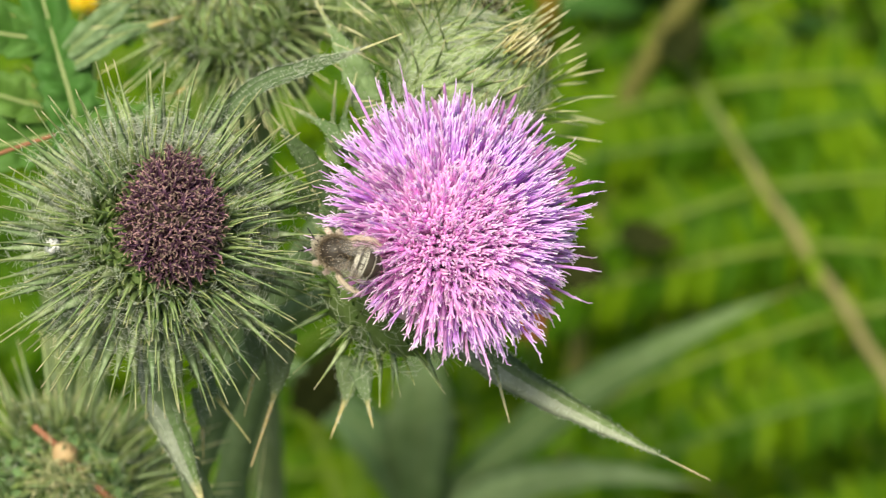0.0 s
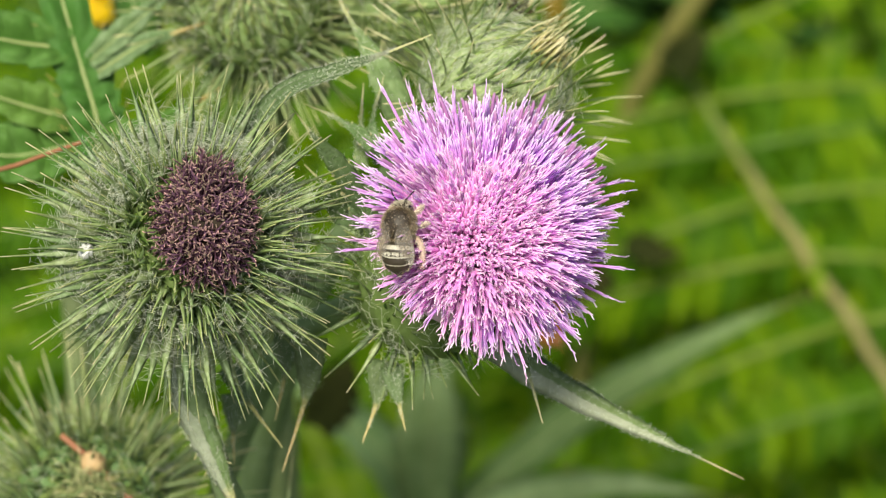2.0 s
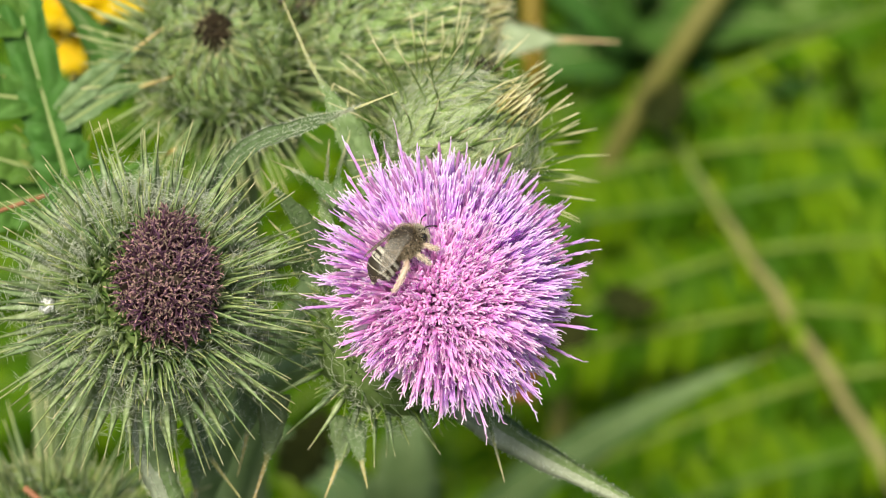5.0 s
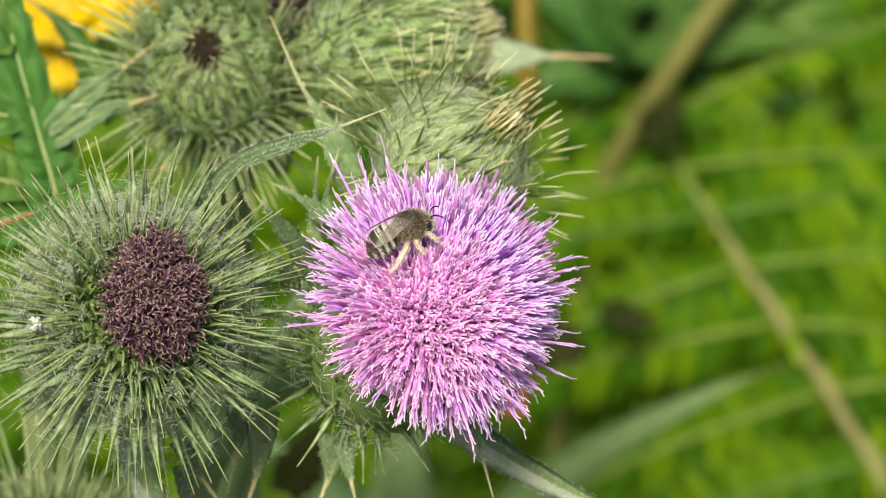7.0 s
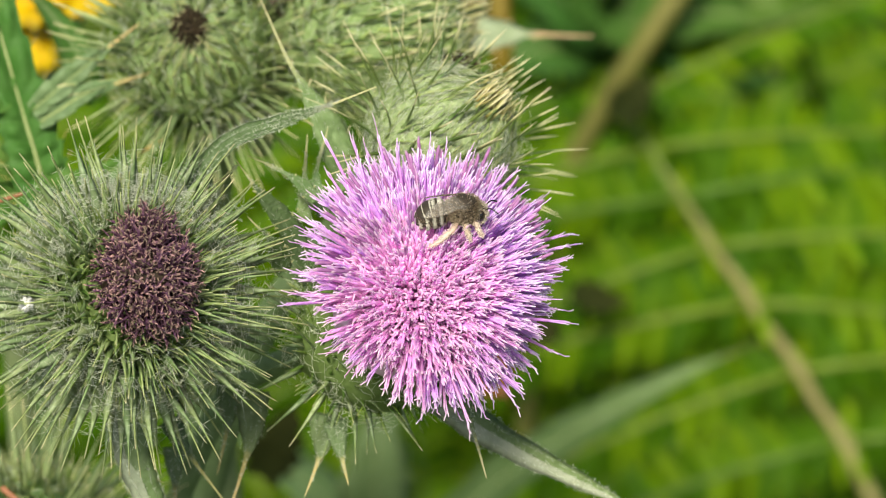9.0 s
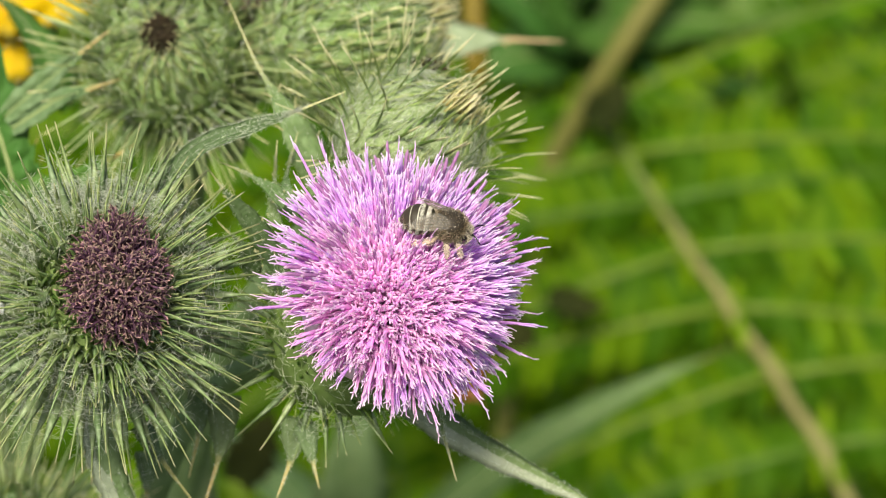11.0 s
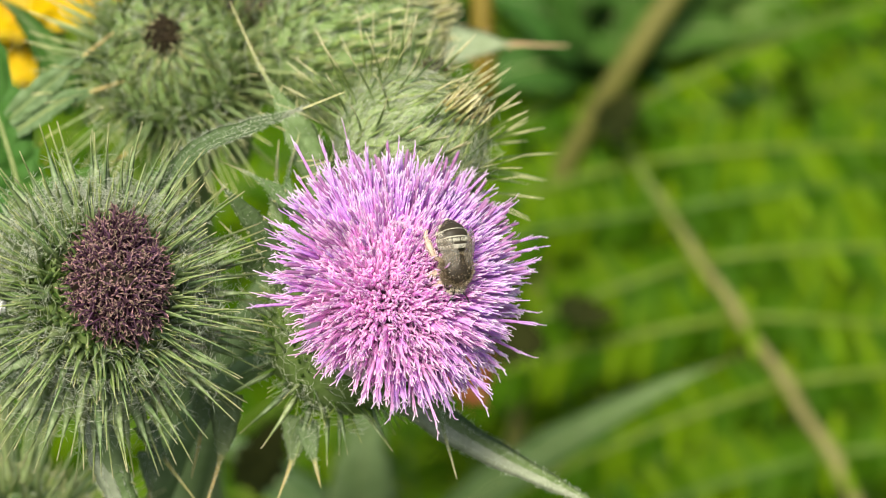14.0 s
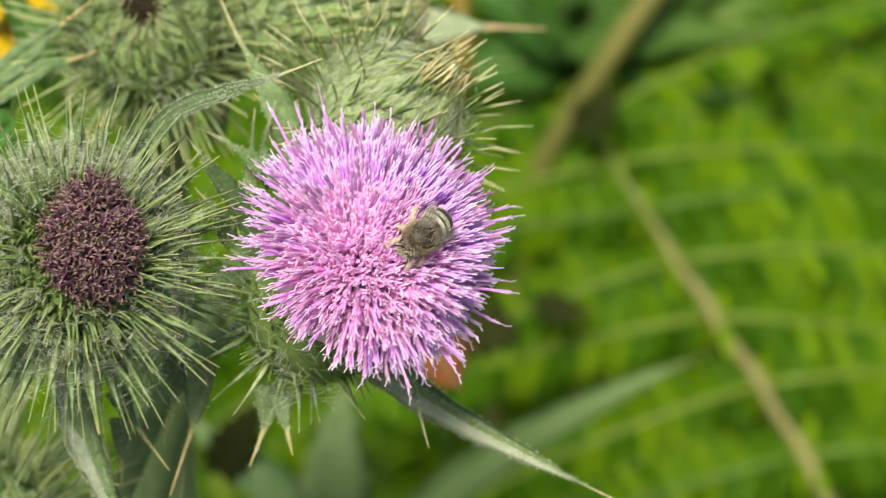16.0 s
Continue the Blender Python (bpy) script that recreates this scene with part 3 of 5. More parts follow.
def flower_head(parent, centre, axis, length, count, cone, seed=5):
    """The open head: florets fanned from the mouth of the cup."""
    rng = random.Random(seed)
    head_m = frame_of(centre, axis, E_V)
    kinds = [[floret(length * ls, bd, st, 10 * i + j, (0.9, 1.0, 1.15, 1.4)[i], (0.95, 0.92, 0.86, 0.78)[i]) for j, (ls, st) in enumerate(((0.92, 0), (0.99, 0), (0.95, 1), (1.02, 1), (0.96, 2), (0.94, 0)))] for i, bd in enumerate((0.03, 0.12, 0.20, 0.30))]
    pinks = [[Build() for k in row] for row in kinds]
    for row, row2 in zip(kinds, pinks):
        for k, k2 in zip(row, row2):
            k2.v, k2.f, k2.a, k2.m = k.v, k.f, k.a, [2 if q == 0 else q for q in k.m]
    meshes = [[k.mesh("floret", [M_FLORET, M_STYLE]) for k in row] for row in kinds]
    pink_meshes = [[k.mesh("floret", [M_FLORET, M_STYLE, M_PINK]) for k in row] for row in pinks]
    middle = head_m.to_3x3().inverted() @ way(0.17, 0.17, 1.0)
    base = Build()
    base.ball(middle.normalized() * 0.0055, 0.0112, 0.0112, 0.0112, 32, 20, along=0.2, rough=0.05)
    young = random.Random(seed + 1)
    for i in range(2200):
        a, az = (cone - 0.06) * math.sqrt((i + 0.5) / 2200), i * 2.39996 + 1.1
        d = Vector((math.cos(az) * math.sin(a), math.sin(az) * math.sin(a), math.cos(a)))
        d = (d + Vector((young.gauss(0, 1), young.gauss(0, 1), young.gauss(0, 1))) * 0.02).normalized()
        top = young.uniform(0.0160, 0.0186) - 0.002 * (a / cone) ** 3 + 0.0042 * max(0.0, 1 - d.angle(middle) / 0.6)
        base.tube([d * 0.007, d * (top - 0.004), d * (top - 0.0015), d * top], [0.00035, 0.00048, 0.00034, 0.00008], 5, along=[0.2, 0.5, 0.8, 1.0])
    side = middle.orthogonal().normalized()
    for i in range(1800):
        a, az = 0.66 * math.sqrt((i + 0.5) / 1800), i * 2.39996 + 0.4
        d = (middle * math.cos(a) + (side * math.cos(az) + middle.cross(side).normalized() * math.sin(az)) * math.sin(a)).normalized()
        d = (d + Vector((young.gauss(0, 1), young.gauss(0, 1), young.gauss(0, 1))) * 0.02).normalized()
        top = young.uniform(0.0194, 0.0222) - 0.0018 * (a / 0.66) ** 2
        e = Vector((young.gauss(0, 1), young.gauss(0, 1), young.gauss(0, 1))) * 0.0005
        base.tube([d * 0.012, d * (top - 0.003), d * (top - 0.001) + e * 0.4, d * top + e], [0.00035, 0.00034, 0.00021, 0.00006], 5, along=[0.3, 0.6, 0.85, 1.0])
    disc = part("flower_disc", base.mesh("flower_disc", M_YOUNG), parent, head_m)
    rest = Build()
    for i in range(count):
        s = (i + 0.5) / count
        a = cone * s ** 0.52 + rng.gauss(0, 0.03)
        az = i * 2.39996 + rng.gauss(0, 0.12)
        out = Vector((math.cos(az), math.sin(az), 0))
        d = (Vector((0, 0, 1)) * math.cos(a) + out * math.sin(a)).normalized()
        d = (d + Vector((rng.gauss(0, 1), rng.gauss(0, 1), rng.gauss(0, 1))) * 0.024).normalized()
        root = d * 0.0042
        row = min(3, int(s * 3.4 + rng.random() * 0.9))
        col = rng.choice((0, 0, 1, 1, 2, 3, 5, 5)) if rng.random() > (0.22 if out.x > -0.2 and 0.12 < s < 0.7 else 0.015) else 4
        m = frame_of(root, d, out + Vector((rng.gauss(0, 0.22), rng.gauss(0, 0.22), 0)))
        if s > 0.6 and rng.random() < 0.16:
            m = m @ Matrix.Diagonal((0.75, 0.75, rng.uniform(1.08, 1.24), 1))
        if s > 0.42:
            m = m @ Matrix.Diagonal((1, 1, rng.uniform(0.80, 1.14) * (1 - 0.19 * max(0, -0.55 * out.x - 0.83 * out.y) - 0.07 * max(0, 0.8 * out.y + 0.6 * out.x) + 0.09 * max(0, 0.7 * out.y - 0.7 * out.x) + 0.06 * max(0, 0.6 * out.x - 0.8 * out.y) - 0.05 * max(0, out.x)), 1))
        pink = d.angle(middle) + rng.gauss(0, 0.12) < 0.58
        if i < 300:
            ob = new("floret", (pink_meshes if pink else meshes)[row][col])
            ob.parent = disc
            ob.matrix_basis = m
        else:
            rest.take((pinks if pink else kinds)[row][col], m)
    for k, tip in enumerate(((-12.3, 21.6, -4), (-16.0, 20.0, -4), (-12.9, 16.5, -6), (-7.7, 19.9, -4), (-5.0, 20.2, -3), (-15.6, 15.0, -5), (-10.0, 18.4, -5))):
        d = head_m.inverted() @ at(*tip)
        reach = d.length - 0.0042
        d.normalize()
        rest.take(kinds[1][k % 4], frame_of(d * 0.0042, d, Vector((d.x, d.y, 0))) @ Matrix.Diagonal((0.62, 0.62, reach / length, 1)))
    ob = new("outer_floret_ring", rest.mesh("outer_floret_ring", [M_FLORETS, M_STYLE, M_PINKS]))
    ob.parent = disc
    tagged(ob, "outer ring of lilac florets with pale tips", kind="stuff")
    return disc


def withered_tuft(parent, centre, axis, rx, ry, high, count, seed=7, label="", mat=None, size=1.0):
    """A shrivelled brown-purple tuft of spent florets on the mouth of the cup."""
    rng = random.Random(seed)
    m0 = frame_of(centre, axis, E_V)
    kinds = []
    for j in range(5):
        b = Build()
        ln = (0.0026 + 0.0005 * j) * size
        k = Vector((rng.gauss(0, 0.3), rng.gauss(0, 0.3), 0))
        pts = [Vector((0, 0, 0)), Vector((0, 0, ln * 0.35)) + k * ln * 0.1, Vector((0, 0, ln * 0.7)) + k * ln * 0.45, Vector((0, 0, ln * 0.92)) + k * ln * 1.0]
        b.tube(pts, [0.00011, 0.00012, 0.00012, 0.00007], 4, along=[0, 0.4, 0.75, 0.93])
        for q in range(2):
            o = Vector((rng.gauss(0, 1), rng.gauss(0, 1), rng.gauss(0, 0.6))) * 0.0006
            b.tube([pts[2], pts[3] + o * 0.5, pts[3] + o], [0.00009, 0.00010, 0.00008], 3, along=[0.8, 0.97, 1.0], close=False)
        kinds.append(b)
    meshes = [k.mesh("withered_floret", mat or M_DRY) for k in kinds]
    core = Build()
    core.ball((0, 0, high * 0.2), rx * 0.80, ry * 0.80, high * 0.62, 20, 12, along=0.5, rough=0.2)
    tuft = part("withered_tuft", core.mesh("withered_tuft", M_DARKTIP), parent, m0, label)
    rest = Build()
    for i in range(count):
        s = (i + 0.5) / count
        ph, az = math.acos(1 - 1.25 * s), i * 2.39996 + rng.gauss(0, 0.1)
        d = Vector((math.sin(ph) * math.cos(az), math.sin(ph) * math.sin(az), math.cos(ph)))
        point = 1 + 0.22 * max(0, math.cos(az)) ** 6 * math.sin(ph)
        p = Vector((d.x * ry * point, d.y * rx, d.z * high * 0.62 + high * 0.2)) * 1.0
        root = p * 0.62 + Vector((0, 0, high * 0.05))
        z = (d + Vector((0.25, 0, 0.35)) + Vector((rng.gauss(0, 1), rng.gauss(0, 1), rng.gauss(0, 1))) * 0.55).normalized()
        root = root * rng.uniform(0.85, 1.18)
        m = frame_of(root, z, Vector((rng.gauss(0, 1), rng.gauss(0, 1), 0)))
        if i < 300:
            ob = new("withered_floret", meshes[i % 5])
            ob.parent = tuft
            ob.matrix_basis = m
        else:
            rest.take(kinds[i % 5], m)
    for i in range(45 if count > 300 else 0):
        az = rng.uniform(0, 2 * math.pi)
        out = Vector((math.cos(az) * ry, math.sin(az) * rx, 0))
        p = out * 0.85 + Vector((0, 0, rng.uniform(-0.1, 0.35) * high))
        d = (out.normalized() + Vector((rng.gauss(0, 0.4), rng.gauss(0, 0.4), rng.gauss(0.2, 0.3)))).normalized()
        ln = rng.uniform(0.0015, 0.0034)
        k = Vector((rng.gauss(0, 1), rng.gauss(0, 1), rng.gauss(0, 1))) * 0.0005
        rest.tube([p, p + d * ln * 0.4 + k * 0.4, p + d * ln * 0.75 + k, p + d * ln], [0.00009, 0.00008, 0.00006, 0.00003], 3, along=[0.6, 0.9, 0.93, 1.0], close=False)
    if count > 300:
        ob = new("withered_fluff", rest.mesh("withered_fluff", M_DRYS))
        ob.parent = tuft
        tagged(ob, kind="stuff")
    return tuft


def stem(parent, pts, r0, r1, mat=None, name="stem", ribs=True):
    b = Build()
    path = curve(pts, 36)
    b.tube(path, [r0 + (r1 - r0) * i / 35 + (0.00012 * math.sin(i * 2.1) if ribs else 0) for i in range(36)], 10)
    return part(name, b.mesh(name, mat or M_STEM), parent)


def leaf_build(pts, width, normal, fold=0.35, n=26, base=0.35, spine=0.14, ripple=0.06, teeth=6, seed=1, thick=0.00035, halves=False, full=2.2, hairs=0, len_mats=1, needle=0.0007):
    """A narrow folded blade that runs out into a spine, with small spines on its edges."""
    rng = random.Random(seed)
    b = Build()
    path = curve(pts, n)
    normal = Vector(normal).normalized()
    total = 8
    for i, p in enumerate(path):
        s = i / (n - 1)
        t = (path[min(i + 1, n - 1)] - path[max(i - 1, 0)]).normalized()
        side = t.cross(normal).normalized()
        up = side.cross(t).normalized()
        body = min(1, s / (1 - spine))
        w = width * ((base + (1 - base) * math.sin(min(1, body * 2.2) * math.pi / 2)) * max(0, 1 - body ** full)) + needle * (1 - s * 0.93)
        w *= 1 + ripple * math.sin(s * 40 + seed)
        f = fold * (1 - 0.5 * s)
        prof = [(-1, 1), (-0.5, 0.42), (0, 0), (0.5, 0.42), (1, 1)]
        for k, (x, y) in enumerate(prof):
            b.v.append(p + side * (x * w) + up * (y * w * f + ripple * w * 0.5 * math.sin(s * 26 + k * 1.7)))
            b.a.append(s)
        for x, y in ((0.55, 0.42), (0, -0.05), (-0.55, 0.42)):
            b.v.append(p + side * (x * w) + up * (y * w * f - min(thick, w * 0.4) + ripple * w * 0.5 * math.sin(s * 26 + (2 + 2 * x) * 1.7)))
            b.a.append(s)
    for i in range(n - 1):
        for k in range(total):
            a, c = i * total + k, i * total + (k + 1) % total
            b.f.append((a, c, c + total, a + total))
            b.m.append(1 if halves and k in (2, 3) else 0)
    b.f.append(tuple(range(total)))
    b.m.append(0)
    for k in range(teeth):
        s = 0.12 + 0.68 * (k + rng.random() * 0.6) / teeth
        i = int(s * (n - 1))
        for sgn, off in ((-1, 0), (1, 4)):
            if rng.random() < 0.75:
                q = b.v[i * total + off]
                t = (path[i + 1] - path[i]).normalized()
                d = (t * 0.8 + (q - path[i]).normalized() * rng.uniform(0.4, 1)).normalized()
                ln = width * rng.uniform(0.25, 0.55)
                b.tube([q - d * ln * 0.3, q + d * ln * 0.4, q + d * ln], [0.00016, 0.00012, 0.00003], 4, along=[0.8, 0.9, 1.0], close=False)
    blade = len(path) * total
    for _ in range(hairs):
        i = rng.randrange(int(blade * 0.78))
        q = b.v[i]
        d = ((q - path[i // total]) * 300 + normal * rng.uniform(0.2, 1) + Vector((rng.gauss(0, 0.5), rng.gauss(0, 0.5), rng.gauss(0, 0.5)))).normalized()
        q = q + (b.v[min(i + total, blade - 1)] - q) * rng.random()
        ln = rng.uniform(0.0003, 0.0007)
        b.tube([q, q + d * ln * 0.5, q + d * ln], [0.00003, 0.00003, 0.00001], 3, along=[0.3, 0.3, 0.3], mat=len_mats - 1, close=False)
    return b


def leaf(parent, pts, width, normal, mat=None, name="leaf", label="", rib=True, **kw):
    mats = mat if isinstance(mat, list) else [mat or M_LEAF]
    if kw.get("hairs"):
        mats = mats + [M_WEB]
    b = leaf_build(pts, width, normal, len_mats=len(mats), **kw)
    ob = part(name, b.mesh(name, mats), parent, None, label)
    if rib:
        r = Build()
        path = curve(pts, 20)
        up = Vector(normal).normalized() * 0.00005
        r.tube([p + up for p in path[:-3]], [0.00028 * (1 - i / 20) + 0.00008 for i in range(17)], 6)
        part("midrib", r.mesh("midrib", M_RIB), ob)
    return ob


def rugose_leaf(parent, pts, width, normal, mat, name="leaf", label="", seed=1, base=0.5, full=2.0, veins=8, teeth=9, bulge=0.34, fold=0.2, tip=0.006, saw=0.22, rib=0.00045, prick=True):
    """A blade puckered between its veins, with a saw-toothed spiny edge and a stiff spine at its tip."""
    rng = random.Random(seed)
    b = Build()
    n, m = 90, 20
    path = curve(pts, n)
    normal = Vector(normal).normalized()
    thick = 0.0003
    edge = {}
    for low in (0, 1):
        for i, p in enumerate(path):
            s = i / (n - 1)
            t = (path[min(i + 1, n - 1)] - path[max(i - 1, 0)]).normalized()
            side = t.cross(normal).normalized()
            up = side.cross(t).normalized()
            w0 = width * (base + (1 - base) * math.sin(min(1, s * 2.4) * math.pi / 2)) * max(0.0, 1 - s ** full) + 0.0004
            for k in range(m + 1):
                x = -1 + 2 * k / m
                ph = s * teeth + (0.5 if x > 0 else 0.0)
                w = w0 * (1 + saw * ((ph % 1.0) - 0.6) * abs(x) ** 3)
                ax = abs(x)
                vein = abs(math.sin(math.pi * (s * veins - 0.45 * ax))) ** 0.7
                q = p * 900 + Vector((seed, k * 0.35, i * 0.2))
                h = fold * ax * w + bulge * w0 * vein * math.sin(math.pi * min(1.0, ax * 1.1)) + 0.10 * bulge * w0 * noise.noise(q) + 0.25 * w0 * bulge * noise.noise(p * 350 + Vector((x, 0, seed)))
                b.v.append(p + side * (x * w) + up * (h - thick * low))
                b.a.append(0.30 + 0.2 * vein)
            edge[i] = (b.v[-m - 1], b.v[-1], t, side) if not low else edge[i]
    row = m + 1
    for low in (0, 1):
        o = low * n * row
        for i in range(n - 1):
            for k in range(m):
                a = o + i * row + k
                b.f.append((a, a + 1, a + row + 1, a + row) if not low else (a, a + row, a + row + 1, a + 1))
                b.m.append(0)
    for i in range(n - 1):
        for k in (0, m):
            a = i * row + k
            b.f.append((a, a + row, a + row + n * row, a + n * row))
            b.m.append(0)
    for j in range(teeth if prick else 0):
        for sgn, off in ((0, 0.0), (1, 0.5)):
            i = int(min(0.93, (j + 0.97 - off) / teeth) * (n - 1))
            if i < 4:
                continue
            q, t, side = edge[i][sgn], edge[i][2], edge[i][3]
            d = (t * 0.7 + side * (1 if sgn else -1) * rng.uniform(0.5, 1.0) + normal * rng.uniform(-0.1, 0.5)).normalized()
            ln = rng.uniform(0.0012, 0.0024)
            b.tube([q - d * 0.0004, q + d * ln * 0.4, q + d * ln], [0.00020, 0.00013, 0.00004], 4, along=[0.7, 0.9, 1.0], close=False)
    d = (path[-1] - path[-4]).normalized()
    e = path[-1]
    b.tube([e - d * tip * 0.3, e, e + d * tip * 0.5, e + d * tip], [0.0004, 0.00042, 0.00026, 0.00006], 6, along=[0.5, 0.80, 0.92, 1.0])
    ob = part(name, b.mesh(name, mat), parent, None, label)
    r = Build()
    lift = normal * 0.0002
    r.tube([p + lift for p in path[:-6:4]], [rib * (1 - 0.8 * i / 21) for i in range(len(path[:-6:4]))], 6)
    part("midrib", r.mesh("midrib", M_RIB), ob)
    return ob


def down(p, foot, sway=(0, 0)):
    """Points of a stem from a head down to the ground."""
    p = Vector(p)
    foot = Vector(foot)
    a = p.lerp(foot, 0.30) + Vector((sway[0], sway[1], 0))
    c = p.lerp(foot, 0.65) + Vector((sway[0] * 0.7, sway[1] * 0.7, 0))
    return [foot + Vector((0, 0, -0.03)), c, a, p]

# ---- the open purple thistle ----
blooming = thing("thistle_in_flower", (-0.03, 0.16, 0), "spear thistle with an open lilac-purple flower head", "thistle", "thistles of the clump")
AX = way(0.42, 0.38, 0.82)
CUP = at(-9.0, -9.5, -22)
cup = involucre(blooming, CUP, AX, 0.0115, 1.05, M_BODY, "cobwebbed green cup of spiny bracts")
spines(cup, 0.0115, 1.05, 80, 50, 135, SLIM, 0.30, 0.75, -0.5, 0.4, seed=11)
cobweb(cup, 0.0115, 1.05, 350, 50, 130, seed=12, reach=(1.01, 1.25), length=0.0045, thick=0.00003)
fuzz(cup, 0.0115, 1.05, 150, 45, 130, 0.0042, 0.3, 0.75, M_HOOK, seed=13, droop=0.1)
flower_head(blooming, at(-4.6, -5.7, -12.0), way(0.44, 0.46, 0.82), 0.0194, 1300, radians(56))
stem(blooming, [(-0.03, 0.16, -0.03), at(-30, -170, -170), at(-48, -64, -104), at(-35, -24, -70), at(-20, -13, -45), CUP - AX * 0.010], 0.0024, 0.0018)
leaf(blooming, [at(-8, -13, -36), at(8, -24.5, -31), at(24, -33.0, -29), at(37.5, -39.6, -28)], 0.0024, way(0.15, 0.25, 0.95), [M_LEAF, M_FELT], halves=True, base=0.8, teeth=0, hairs=1100, full=1.9, seed=2, label="narrow felted leaf ending in a pale spine", fold=-0.25, rib=False, spine=0.2)

for k, (p0, p1, p2, wd) in enumerate((((-27.3, -18.4, -31), (-27.9, -26.9, -31), (-31.5, -38.6, -31), 0.0019), ((-30.7, -16.7, -34), (-31.2, -23.6, -34), (-32.8, -31.2, -34), 0.0016), ((-39.5, -22.6, -27), (-36.9, -27.3, -27), (-31.3, -34.7, -27), 0.001), ((-16.3, -21.6, -27), (-17.1, -27.5, -27), (-19.4, -34.0, -27), 0.0017), ((-15.1, -22.4, -24), (-14.0, -27.4, -24), (-12.9, -32.1, -24), 0.0011), ((-39.4, -27.1, -36), (-39.3, -32.3, -36), (-39.1, -37.9, -36), 0.001))):
    leaf(blooming, [at(*p0), at(*p1), at(*p2)], wd, way(0, 0.3, 0.9), M_PENDANT, seed=50 + k, spine=0.42, full=2.0, base=1.0, rib=False, teeth=0, hairs=150, fold=0.4, label="small pointed leaf with a tan spine")

leaf(blooming, [at(-17.7, 9.9, -20), at(-19.9, 12.3, -19), at(-23.4, 14.5, -18), at(-27.5, 16.3, -17)], 0.0007, way(0.1, 0.2, 0.95), M_UPRIGHT, seed=60, spine=0.5, full=3.5, rib=False, teeth=3, hairs=200, fold=0.4, needle=0.0006, label="thin leaf ending in a long pale spine")
leaf(blooming, [at(-18.7, 0.0, -26), at(-22.2, 6.5, -22), at(-26.0, 11.2, -19), at(-29.3, 15.9, -17)], 0.0014, way(0.1, 0.2, 0.95), M_DULL, seed=78, spine=0.28, full=3.5, rib=False, teeth=3, hairs=200, fold=0.4, needle=0.0006, label="dark olive leaf with a tan spine")
leaf(blooming, [at(-19.3, 6.7, -25), at(-19.5, 12.6, -25), at(-19.0, 19.6, -25)], 0.0006, way(0.1, 0.2, 0.95), M_UPRIGHT, seed=88, spine=0.45, full=3.5, rib=False, teeth=3, hairs=200, fold=0.4, needle=0.0006, label="thin upright spine-tipped leaf")
leaf(blooming, [at(-16.7, 7.6, -27), at(-17.8, 13.5, -27), at(-16.0, 20.9, -28)], 0.0007, way(0.1, 0.2, 0.95), M_UPRIGHT, seed=78, spine=0.45, full=3.5, rib=False, teeth=3, hairs=200, fold=0.4, needle=0.0006, label="thin upright spine-tipped leaf")
leaf(blooming, [at(3.4, -14.8, -24), at(5.0, -22.1, -20), at(7.3, -30.6, -17)], 0.0006, way(0.1, 0.2, 0.95), M_UPRIGHT, seed=68, spine=0.5, full=3.5, rib=False, teeth=3, hairs=200, fold=0.4, needle=0.0006, label="thin hanging leaf ending in a long spine")
leaf(blooming, [at(-22.4, -0.8, -24), at(-23.9, 3.4, -21), at(-27.6, 7.5, -19)], 0.0012, way(0.1, 0.2, 0.95), M_DULL, seed=65, spine=0.35, full=3.5, rib=False, teeth=3, hairs=200, fold=0.4, needle=0.0006, label="dark olive leaf with a tan spine")

# ---- the spent thistle ----
spent = thing("withered_thistle", (-0.035, 0.14, 0), "spear thistle with a withered brown-purple head ringed by spines", "thistle", "thistles of the clump")
AX2 = way(0.20, 0.19, 0.95)
CUP2 = at(-44.0, -4.0, -6)
cup2 = involucre(spent, CUP2, AX2, 0.0128, 0.98, M_BODY, "cobwebbed green cup of long spiny bracts")
spines(cup2, 0.0128, 0.98, 205, 44, 126, BRACTS, 0.42, 0.96, 0.6, 2.9, seed=21)
spines(cup2, 0.0128, 0.98, 290, 15, 74, INNER, 0.50, 0.80, 0.2, 2.4, seed=24, name="inner_bract")
spines(cup2, 0.0128, 0.98, 200, 26, 58, INNER, 0.35, 0.70, -0.4, 0.8, seed=27, name="short_bract")
cobweb(cup2, 0.0128, 0.98, 2500, 42, 106, seed=22, reach=(1.02, 1.40), length=0.0040, thick=0.000032, upper=0.45)
cobweb(cup2, 0.0128, 0.98, 800, 60, 98, seed=25, reach=(1.04, 1.3), length=0.0028, thick=0.000022, upper=0.1, lie="round")
fuzz(cup2, 0.0128, 0.98, 600, 22, 80, 0.0042, 0.35, 0.85, M_HOOK, seed=28, droop=0.25)
withered_tuft(spent, CUP2 + AX2 * 0.0118 + E_U * 0.0010, AX2, 0.0055, 0.0079, 0.0085, 1500, label="shrivelled brown-purple florets")
stem(spent, [(-0.035, 0.14, -0.03), at(-20, -160, -130), at(-36, -55, -40), at(-43, -30, -22), CUP2 - AX2 * 0.011], 0.0026, 0.0017)
leaf(spent, [at(-46.3, -20.8, -22), at(-43.9, -28.6, -20), at(-41.2, -35.7, -21), at(-37.0, -46.0, -24)], 0.0021, way(-0.1, 0.1, 0.98), [M_LEAF, M_FELT], halves=True, base=0.8, hairs=1200, teeth=9, full=4.0, spine=0.06, seed=4, fold=0.15, rib=False, label="narrow felted leaf with a white rib along the stem")
